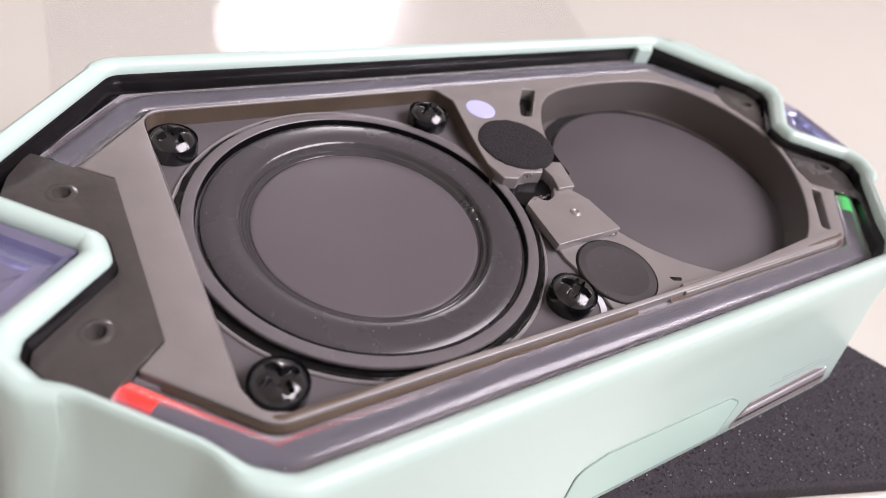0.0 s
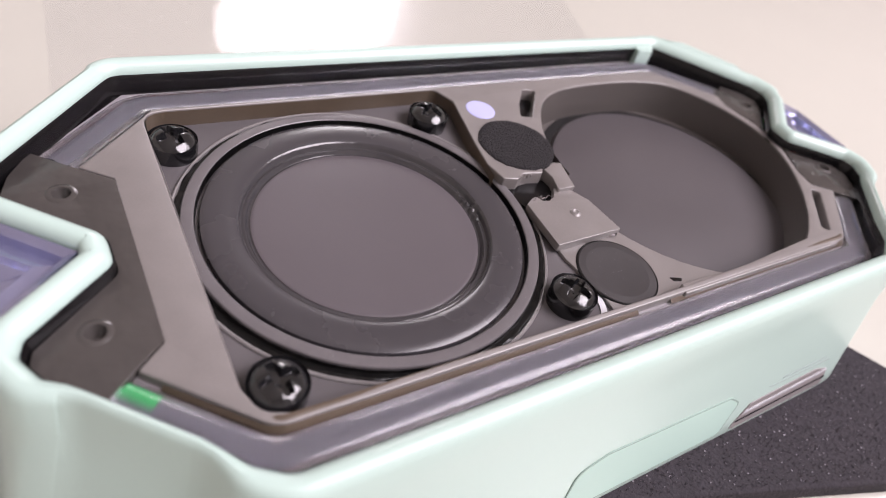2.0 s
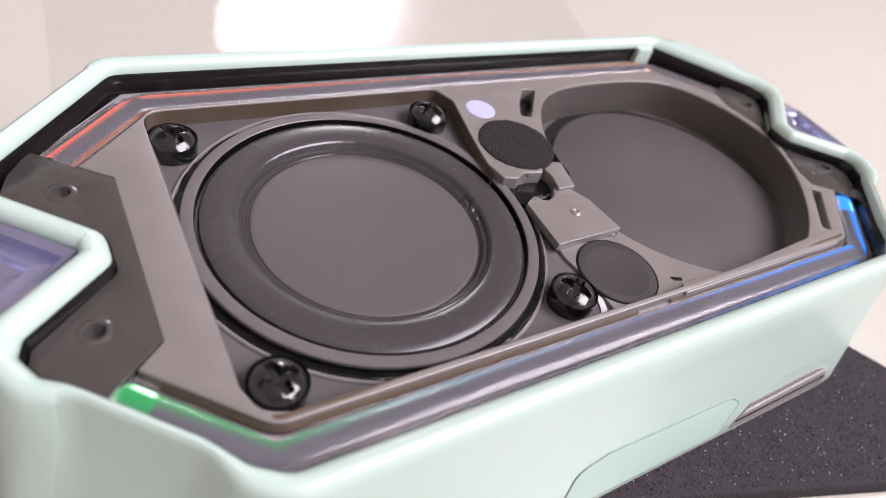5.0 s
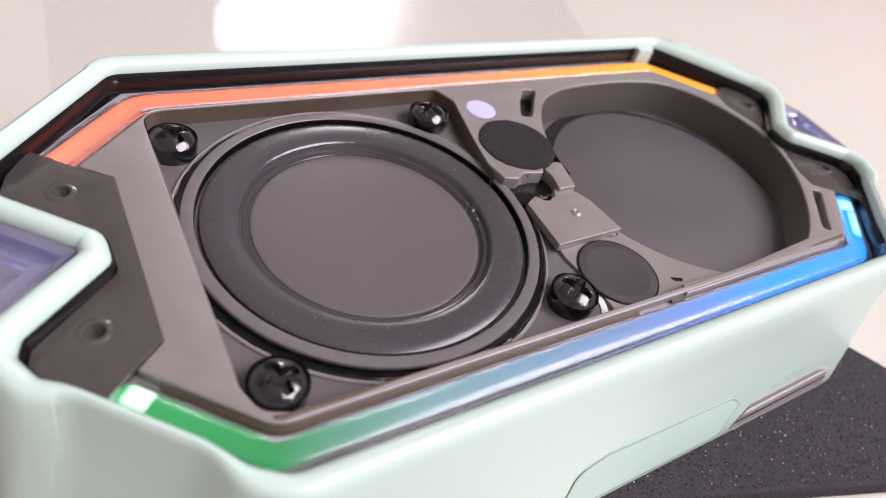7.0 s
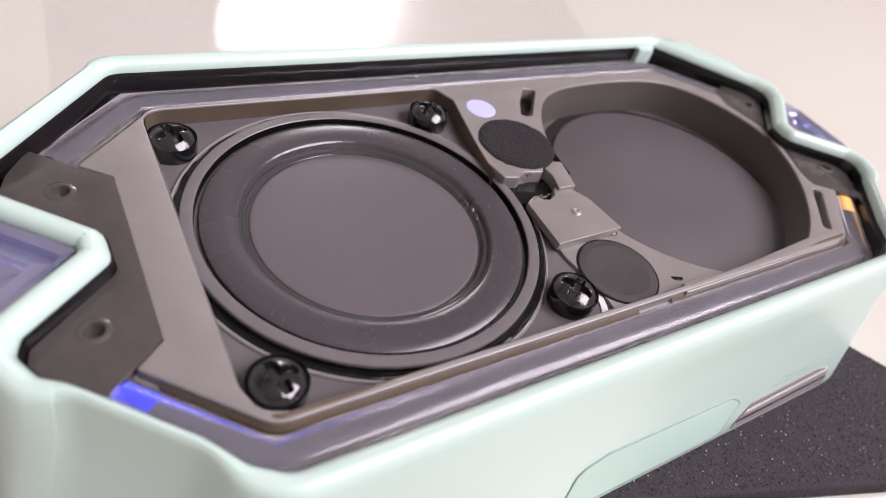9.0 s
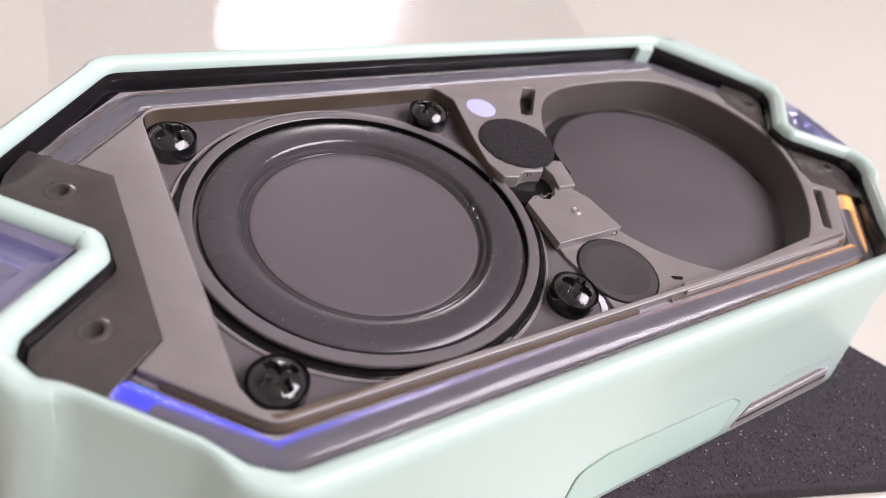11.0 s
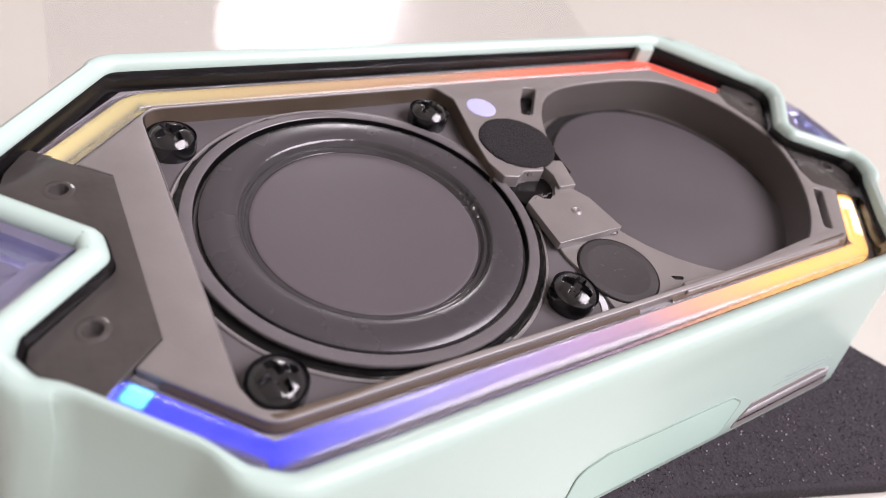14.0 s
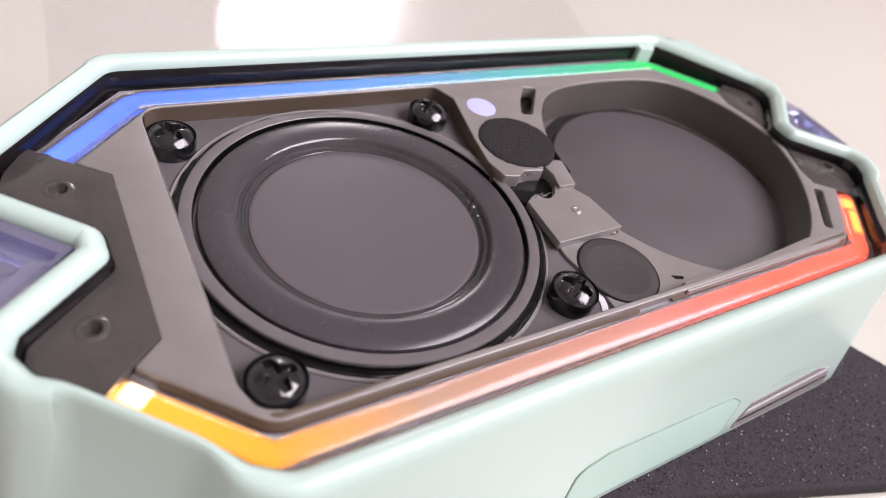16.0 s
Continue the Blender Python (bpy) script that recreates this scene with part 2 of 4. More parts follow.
def box(x0, y0, z0, x1, y1, z1, bevel=0.0, seg=2):
    bm = bmesh.new()
    bmesh.ops.create_cube(bm, size=1)
    for v in bm.verts:
        v.co = Vector(((x0 + x1) / 2 + v.co.x * (x1 - x0), (y0 + y1) / 2 + v.co.y * (y1 - y0), (z0 + z1) / 2 + v.co.z * (z1 - z0))) * MM
    if bevel:
        bmesh.ops.bevel(bm, geom=bm.edges[:], offset=bevel * MM, segments=seg, affect="EDGES", profile=0.5)
    return bm


def offsets(path):
    """The mitred outward normals of a closed outline that runs anticlockwise."""
    out = []
    n = len(path)
    for i in range(n):
        a, p, b = Vector(path[i - 1]), Vector(path[i]), Vector(path[(i + 1) % n])
        u, v = (p - a).normalized(), (b - p).normalized()
        n1, n2 = Vector((u.y, -u.x)), Vector((v.y, -v.x))
        m = (n1 + n2)
        m = m.normalized() if m.length > 1e-6 else n1
        out.append(m / max(0.6, m.dot(n1)))
    return out


# ---- room ----
TOP = -28.0


def build_room():
    x0, x1, y0, y1, z0, z1 = -1700, 1900, -1600, 1900, -780, 1620
    t = 100
    for name, bm, mat in (
            ("floor", box(x0 - t, y0 - t, z0 - t, x1 + t, y1 + t, z0), WOOD),
            ("ceiling", box(x0 - t, y0 - t, z1, x1 + t, y1 + t, z1 + t), WALL),
            ("wall_north", box(x0 - t, y1, z0, x1 + t, y1 + t, z1), WALL),
            ("wall_south", box(x0 - t, y0 - t, z0, x1 + t, y0, z1), WALL),
            ("wall_east", box(x1, y0, z0, x1 + t, y1, z1), WALL),
            ("wall_west", box(x0 - t, y0, z0, x0, y1, z1), WALL)):
        ob = new(name, mesh_of(bm, name, mat, False))
        tagged(ob, "plain " + {"floor": "brown floor under the white table", "ceiling": "cream painted ceiling of the room"}.get(name, "cream painted wall of the room"), name.split("_")[0], kind="structure")
    table = thing("table", "glossy white laminate table under the speaker", "table", (0, 0, -780))
    part("tabletop", box(-520, -330, 780 + TOP - 25, 880, 560, 780 + TOP, 3), TABLE, table)
    for x in (-480, 800):
        for y in (-290, 480):
            part("leg", box(x, y, 0, x + 40, y + 40, 780 + TOP - 25, 2), TABLE, table)


build_room()


def build_film():
    """A clear plastic sheet that lies on the table behind the speaker."""
    ob = new("plastic_sheet", mesh_of(slab([round_poly([(-36, 30), (103, 30), (150, 165), (-24, 175)], 3)], TOP + 0.05, TOP + 0.6, 0.1), "plastic_sheet", SHEET))
    tagged(ob, "thin clear plastic sheet lying on the white table", "plastic sheet")
    ob.visible_shadow = False


build_film()


def build_pad():
    pad = thing("foam_pad", "black fuzzy foam pad under the mint speaker", "foam pad", (0, 0, TOP))
    outline = round_poly([(-28, -24), (46, -48.7), (71.5, -57.6), (95, -65.8), (108, -60), (94.5, -36.0), (80, -12), (20, 10), (-20, 6)], 2)
    bm = slab([outline], 0, 3.9, 0.6)
    part("foam_body", bm, CLOTH, pad)
    rnd = random.Random(4)
    fuzz = bmesh.new()
    for _ in range(7000):
        x, y = rnd.uniform(20, 104), rnd.uniform(-63, -36)
        if y < -48.0 - (x - 46) * 0.35:
            continue
        if x > 94 - (y + 36) * 0.55 or y < -40 and x < 22:
            continue
        h, w, a = rnd.uniform(0.15, 0.5), rnd.uniform(0.04, 0.09), rnd.uniform(0, 6.28)
        dx, dy = w * math.cos(a), w * math.sin(a)
        tx, ty = rnd.uniform(-0.25, 0.25), rnd.uniform(-0.25, 0.25)
        vs = [fuzz.verts.new(Vector(c) * MM) for c in ((x - dx, y - dy, 3.85), (x + dx, y + dy, 3.85), (x + tx - dy, y + ty + dx, 3.85 + h * 0.6), (x + tx, y + ty, 3.85 + h))]
        fuzz.faces.new((vs[0], vs[1], vs[3]))
        fuzz.faces.new((vs[1], vs[2], vs[3]))
        fuzz.faces.new((vs[2], vs[0], vs[3]))
    tagged(part("foam_fuzz", fuzz, FUZZ, pad, smooth=False), kind="stuff")
    specks = bmesh.new()
    for _ in range(620):
        x, y = rnd.uniform(24, 96), rnd.uniform(-57, -38)
        if y < -47.6 - (x - 46) * 0.35 or x > 92 - (y + 36) * 0.55:
            continue
        s = rnd.choice((0.03, 0.05, 0.07, 0.09, 0.14))
        bmesh.ops.create_icosphere(specks, subdivisions=1, radius=s * MM, matrix=Matrix.Translation((x * MM, y * MM, 4.05 * MM)) @ Matrix.Diagonal((rnd.uniform(0.6, 1.8), 1, 0.6, 1)))
    tagged(part("lint", specks, LINT, pad, "pale specks of lint"), kind="stuff")


build_pad()

# ---- speaker ----
speaker = thing("portable_speaker", "mint green portable speaker with its grille off, lying on black foam", "speaker")
MID = 28.0
half = [(MID, 32.5), (-26.0, 32.5), (-41.0, 15.2), (-42.0, 12.4), (-40.6, 9.6), (-31.7, 1.3)]
INNER = half[1:] + [(-31.6, -2.6), (-40.6, -10.2), (-41.2, -12.2), (-39.6, -15.2), (-37.6, -16.6), (-28.6, -25.6), (-25.4, -29.6), (-22.4, -31.6)]
INNER += [(2 * MID - x + (0.7 if x < -24 else 0.0), y) for x, y in reversed(INNER)]
RAD = [3.0, 1.5, 1.5, 1.5, 2.2, 2.2, 1.5, 1.5, 1.5, 2.0, 3.0, 2.5, 3.0]
RAD += RAD[::-1]


def build_housing():
    path = []
    corners = round_poly(INNER, RAD, 4)
    for p, q in zip(corners, corners[1:] + corners[:1]):
        n = max(1, int((Vector(q) - Vector(p)).length / 0.8))
        path += [(p[0] + (q[0] - p[0]) * i / n, p[1] + (q[1] - p[1]) * i / n) for i in range(n)]
    nrm = offsets(path)
    eased = []
    for (x, y) in path:
        m = Vector((0, 0))
        for (u, w), v in zip(path, nrm):
            d2 = (u - x) ** 2 + (w - y) ** 2
            if d2 < 100:
                m += v * math.exp(-d2 / 18)
        eased.append(m.normalized())
    prof = [(0.0, -1.0), (0.0, 2.6), (0.12, 3.1), (0.5, 3.75), (1.1, 4.2), (1.8, 4.35), (2.4, 4.15), (2.85, 3.6), (3.15, 2.8), (3.6, -1.0), (4.2, -5.0), (5.8, -12.0), (7.6, -20.0), (8.3, -23.0), (8.0, -24.0), (3.0, -24.05)]
    bm = bmesh.new()
    rows = []
    for o, z in prof:
        ring = []
        for (x, y), sharp, ease in zip(path, nrm, eased):
            notch = abs(y) < 13.5 and (x < -30 or x > 86)
            v = sharp if notch or z > 0 else sharp.lerp(ease, min(1.0, -z / 6))
            inside = abs(y) < 11.0 and (x < -30 or x > 86)
            near = max(0.0, min(1.0, (abs(y) - 8.0) / 6.0)) if (x < -30 or x > 86) else 1.0
            k = o if o <= 3.15 else 3.15 + (o - 3.15) * near
            if x < -27 and y > 12 and o > 0:
                k *= 0.78
            elif y > 25 and x < 79 and o > 0:
                k *= 0.9
            elif y > 12 and x > 82 and o > 0:
                k *= 1.25
            side = abs(x - MID) - MID
            leg = min(1.0, max(0.0, (-14.8 - y) / 3.0)) * min(1.0, max(0.0, (side - 24.5) / 3.0))
            k -= leg * (min(o, 3.15) * 0.5 if z > -2 else 1.55 * max(0.0, 1 + z / 14))
            if inside:
                k = min(k, 3.0)
            low = max(z, 1.15) if o == 0.0 and x > 80 and abs(y) < 7 else z
            ring.append(bm.verts.new(((x + v.x * k) * MM, (y + v.y * k) * MM, low * MM)))
        rows.append(ring)
    for a, b in zip(rows, rows[1:]):
        for i in range(len(a)):
            j = (i + 1) % len(a)
            bm.faces.new((a[i], a[j], b[j], b[i]))
    part("housing", bm, MINT, speaker, "glossy mint plastic shell")
    # black liner inside the rim
    bm = bmesh.new()
    rows = []
    for o, z in ((-0.12, 2.7), (-0.25, 2.5), (-0.3, -0.6), (-3.0, -0.62)):
        ring = []
        for (x, y), v in zip(path, nrm):
            tip = x > 80 and abs(y) < 7
            q, h = (max(o, -0.3), max(z, 1.1)) if tip else (o, z)
            ring.append(bm.verts.new(((x + v.x * q) * MM, (y + v.y * q) * MM, h * MM)))
        rows.append(ring)
    for a, b in zip(rows, rows[1:]):
        for i in range(len(a)):
            j = (i + 1) % len(a)
            bm.faces.new((a[i], a[j], b[j], b[i]))
    part("liner", bm, BLACK, speaker, "black inner liner of the rim")
    # Black plate added only to stop light inside the open shell
    part("light_stop", slab([[(x * 0.985 + MID * 0.015, y * 0.98) for x, y in path]], -12.0, -10.0, 0.1), BLACK, speaker, "added black plate that stops light inside the shell")


build_housing()

# the clear light guide follows this centre line at the front and, mirrored, at the back
GX0, GX1, GY, GE = -22.8, 78.6, 28.6, 17.2
EX0, EX1 = -34.2, 90.0
SLOT = 1.2
PANEL_Z = 1.0


def build_panel():
    gi = 2.27
    d = gi * 0.41
    go = 2.85
    out = [(-21.75, -GY + go), (77.5, -GY + go), (EX1 - 1.7, -GE + 1.5), (84.7, -13.0), (85.2, -9.6), (88.7, -2.0), (89.3, 5.0), (87.4, 12.0), (EX1 - 1.7, GE - 1.5), (GX1 - d, GY - gi), (GX0 + d, GY - gi), (-32.5, 15.7), (-29.0, 12.9), (-29.0, -12.9), (-32.0, -15.5)]
    outer = round_poly(out, [4.0, 4.0, 0.3, 0.4, 1, 3, 3, 1, 0.3, 2.5, 2.5, 0.2, 0.4, 0.4, 0.2], 7)

    def well_point(a, grow=0.0):
        r = 26.2 + grow - 2.3 * max(0.0, math.cos(radians(a + 42) * 2.2)) * (abs(a + 42) < 41)
        y = 0.6 + r * math.sin(radians(a))
        y = y if y < 17 else 17 + 7.4 * math.tanh((y - 17) / 7.4)
        return (61.5 + r * math.cos(radians(a)), max(-24.7, y))

    arc = [well_point(-72 + 5 * i) for i in range(49)]
    tongue = [(33.8, 3.6), (31.6, 3.2), (30.4, 1.6), (27.1, 2.2), (25.4, 1.2), (23.0, 1.8), (22.2, 5.5), (23.0, 11.0), (25.2, 22.0), (23.4, 25.8)]
    corners = [(-23.5, 25.8), (-23.7, -20.4), (-22.6, -23.7), (-19.4, -24.9), (27.0, -24.9), (37.0, -24.9), (52.0, -24.6)]
    radii = [3.0, 3.0, 2.6, 3.0, 0, 0, 0] + [0] * len(arc) + [0.4, 0.6, 0.4, 0.7, 0.3, 0.5, 0.8, 0.8, 1.2, 1.5]
    opening = round_poly(corners + arc + tongue, radii, 4)
    well = [well_point(5 * i - 180, -0.14) for i in range(72)]
    slot1 = round_poly([(35.7, 15.9), (37.9, 15.5), (40.4, 18.6), (43.8, 22.9), (41.2, 23.6), (37.9, 19.6)], 0.7)
    slot2 = round_poly([(83.3, -13.9), (84.5, -15.2), (76.4, -23.4), (75.0, -22.5)], 0.7)
    part("inner_panel", slab([outer, opening, slot1, slot2], -1.9, PANEL_Z, 0.2), GREY, speaker, "dark grey moulded plastic panel")
    web = [(24.7, 2.6), (34.8, 2.8)] + [(61.5 + 27.2 * math.cos(radians(a)), 0.6 + 27.2 * math.sin(radians(a))) for a in range(186, 246, 6)] + [(52.0, -25.0), (37.0, -25.2), (25.6, -25.2), (25.8, -20.0), (24.6, -14.0), (25.0, -3.0)]
    part("web", slab([web], -3.2, -1.2, 0.12), GREY, speaker, "lower grey web between driver and radiator")
    part("well_ledge", slab([round_poly([(37.4, -24.3), (41.0, -24.4), (52.0, -25.0), (73.0, -25.0), (75.6, -26.1), (36.4, -26.1)], 0.4)], -1.4, PANEL_Z - 0.1, 0.2), GREY, speaker)
    # Flat black patch on the web; paints the dark of a notch, nothing is cut
    part("notch_patch", slab([round_poly([(38.6, -21.6), (40.8, -22.4), (40.2, -22.9), (39.0, -22.5)], 0.2)], -1.3, -1.14, 0.03), BLACK, speaker, "small black patch in place of a shaded notch")
    # pocket lining, visible as a brownish translucent edge
    line = round_poly([(22.0, 3.0), (22.2, 5.5), (23.0, 11.0), (25.2, 22.0), (23.4, 25.8), (-23.5, 25.8), (-23.5, 19.4)], [0, 0.8, 0.8, 1.2, 1.5, 3.0, 0], 4)
    bm = bmesh.new()
    lo = [bm.verts.new((x * MM * 0.995, (y - 0.18) * MM, -2.0 * MM)) for x, y in line]
    hi = [bm.verts.new((x * MM * 0.995, (y - 0.18) * MM, (PANEL_Z - 0.18) * MM)) for x, y in line]
    for i in range(len(line) - 1):
        bm.faces.new((lo[i], lo[i + 1], hi[i + 1], hi[i]))
    part("pocket_wall", bm, BROWN, speaker, "brownish translucent pocket wall")
    # the wall slopes round the left end of the pocket
    line = round_poly([(-23.5, 19.6), (-23.72, -20.4), (-22.6, -23.75), (-19.4, -24.95), (-8.0, -24.95)], [0, 3.0, 2.6, 3.0, 0], 4)
    bm = bmesh.new()
    hi = [bm.verts.new((x * MM, y * MM, (PANEL_Z - 0.12) * MM)) for x, y in line]
    lo = [bm.verts.new(((x + 0.7) * MM, (y + 0.15) * MM, -1.75 * MM)) for x, y in line]
    for i in range(len(line) - 1):
        bm.faces.new((lo[i], lo[i + 1], hi[i + 1], hi[i]))
    part("pocket_slope", bm, GREY, speaker, "sloping grey side of the pocket")
    # Black plates added: they keep the slots dark and block the glow below
    for loop in ([(35.2, 15.9), (38.2, 15.0), (44.4, 23.0), (41.0, 24.2)], [(83.3, -13.5), (84.9, -15.2), (76.4, -23.8), (74.6, -22.5)]):
        part("slot_block", slab([loop], -1.88, -1.2, 0.02), BLACK, speaker)
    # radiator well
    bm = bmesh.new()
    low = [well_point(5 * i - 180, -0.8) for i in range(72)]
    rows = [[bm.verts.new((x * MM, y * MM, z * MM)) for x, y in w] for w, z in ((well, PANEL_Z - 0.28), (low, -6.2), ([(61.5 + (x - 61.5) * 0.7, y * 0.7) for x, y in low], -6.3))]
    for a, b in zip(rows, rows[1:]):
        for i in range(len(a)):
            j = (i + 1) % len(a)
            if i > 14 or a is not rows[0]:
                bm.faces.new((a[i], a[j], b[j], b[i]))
    part("shaded_well_wall", bm, WELL_SHADE, speaker, "wall of the radiator well, its shade put into a dark colour")
    rad = part("passive_radiator", turned([(0, -4.9), (10, -4.9), (21.6, -4.95), (22.5, -5.15), (22.8, -5.6), (22.8, -6.2)], 96, 61.2, -1.0), RADIATOR, speaker, "flat matt passive radiator disc")
    # Black ring that paints the shade of the gap round the disc
    part("gap_shade", turned([(22.7, -6.05), (23.6, -6.15), (24.6, -6.1)], 96, 61.3, -0.4), BLACK, rad)


build_panel()


def build_web_details():
    blk = round_poly([(24.3, -3.4), (25.6, -2.6), (26.6, -2.2), (27.4, -3.3), (28.4, -3.6), (29.9, -2.9), (31.0, -1.2), (33.4, -1.6), (35.4, -5.0), (36.5, -11.9), (24.0, -12.2)], [0.2, 0.2, 0.3, 0.4, 0.4, 0.4, 0.3, 0.3, 0.6, 0.15, 0.15], 3)
    part("clip_block", slab([blk], -1.25, 0.1, 0.1), GREY, speaker, "grey raised clip block")
    part("clip_step", slab([round_poly([(31.0, -2.2), (34.3, -2.3), (35.6, 3.4), (33.6, 4.0), (31.4, 3.4), (31.8, 0.6)], [0.3, 0.2, 0.3, 0.3, 0.4, 0.8])], -1.2, 0.75, 0.12), GREY, speaker)
    part("pivot_mark", turned([(0.0, 0.16), (0.25, 0.2), (0.5, 0.36), (0.75, 0.28), (0.95, 0.06)], 20, 31.1, -7.0), GREY, speaker)
    # Black plate laid in the gap to paint the darkness of the key hole
    part("key_hole_shade", slab([round_poly([(23.2, 1.6), (31.6, 2.2), (32.0, -2.4), (28.4, -4.0), (25.0, -3.4)], 0.9)], -1.3, -1.12, 0.03), BLACK, speaker, "black plate in place of the shade in the key hole")
    burr = bmesh.new()
    rnd = random.Random(7)
    for x, y, z in [(25.2 + 0.33 * i + rnd.uniform(-0.2, 0.2), 1.7 + rnd.uniform(-0.3, 0.3), 0.75) for i in range(12)] + [(25.6 + 0.3 * i, -2.7 - 0.25 * math.sin(i) + rnd.uniform(-0.1, 0.1), 0.1) for i in range(14)] + [(36.0 - 0.28 * i, -12.0, -0.9) for i in range(5)]:
        bmesh.ops.create_icosphere(burr, subdivisions=1, radius=rnd.uniform(0.12, 0.3) * MM, matrix=Matrix.Translation((x * MM, y * MM, z * MM)) @ Euler((rnd.random() * 3, rnd.random() * 3, 0)).to_matrix().to_4x4() @ Matrix.Diagonal((rnd.uniform(0.6, 1.9), 0.7, 0.5, 1)))
    part("plastic_burr", burr, LABEL, speaker, "ragged pale cut plastic edge")
    pad = turned([(0, 1.35), (5.3, 1.35), (6.2, 1.3), (6.5, 1.1), (6.5, 0.4)], 60, 30.0, 8.9)
    rnd = random.Random(2)
    for v in pad.verts:
        v.co.x += rnd.uniform(-0.13, 0.13) * MM
        v.co.y += rnd.uniform(-0.13, 0.13) * MM
    part("felt_pad", pad, FELT, speaker, "round black felt pad")
    part("rubber_pad", turned([(0, -0.97), (4.7, -0.97), (4.85, -0.945), (5.0, -0.97), (5.5, -0.96), (5.9, -1.0), (6.0, -1.1), (6.0, -1.3)], 60, 31.0, -18.3), SMOOTHPAD, speaker, "round smooth dark pad")
    # Contact shadow of the pad, painted in as a thin black ring
    part("pad_shadow", turned([(6.3, -1.25), (6.25, -1.12), (5.95, -1.1)], 60, 31.0, -18.3), PITCH, speaker, "black ring painted round the pad for its contact shadow")
    part("sticker", turned([(0, 1.10), (2.3, 1.10), (2.5, 1.07), (2.6, 1.0)], 40, 29.0, 18.9), LILAC, speaker, "small lilac round sticker")
    part("silver_tape", slab([circle(20.3, -20.8, 5.3, 24, -62, 15) + circle(20.0, -20.8, 4.6, 24, 15, -62)], -1.72, -1.5, 0.03), SILVER, speaker, "bright silver sliver")


build_web_details()


def screw_mesh():
    """The head with its cross recess modelled: a grid of rings whose height dips along two arms."""
    bm = bmesh.new()
    n, rings = 144, [0.15 * i for i in range(15)] + [2.35, 2.6, 2.78, 2.9, 2.95, 2.85]
    side = len(rings) - 3
    dome = lambda r: 2.15 - 0.055 * r ** 2 - 0.014 * r ** 4 * 0.9
    last = None
    for q, r in enumerate(rings):
        ring = []
        for i in range(n):
            a = 2 * math.pi * i / n
            x, y = r * math.cos(a), r * math.sin(a)
            z = dome(r) if q < side else (1.25, 0.4, -0.95)[q - side]
            wid = 0.6 - 0.1 * r
            arm = min(abs(x), abs(y))
            deep = max(0.0, min(1.0, (wid - arm) / 0.16 + 0.5)) * max(0.0, min(1.0, (1.9 - r) / 0.2)) if r < 2.2 else 0.0
            core = max(0.0, min(1.0, (0.75 - r) / 0.2))
            z -= max(deep, core) * (1.15 - 0.25 * r)
            ring.append(bm.verts.new((x * 1.12 * MM, y * 1.12 * MM, z * 1.15 * MM)) if r > 0 else None)
        if r == 0:
            c = bm.verts.new((0, 0, (2.15 - 1.15) * 1.15 * MM))
            last = [c]
            continue
        for i in range(n):
            j = (i + 1) % n
            if len(last) == 1:
                bm.faces.new((last[0], ring[i], ring[j]))
            else:
                bm.faces.new((last[i], ring[i], ring[j], last[j]))
        last = ring
    return mesh_of(bm, "screw", SCREW)


DRIVER_Z = -1.7


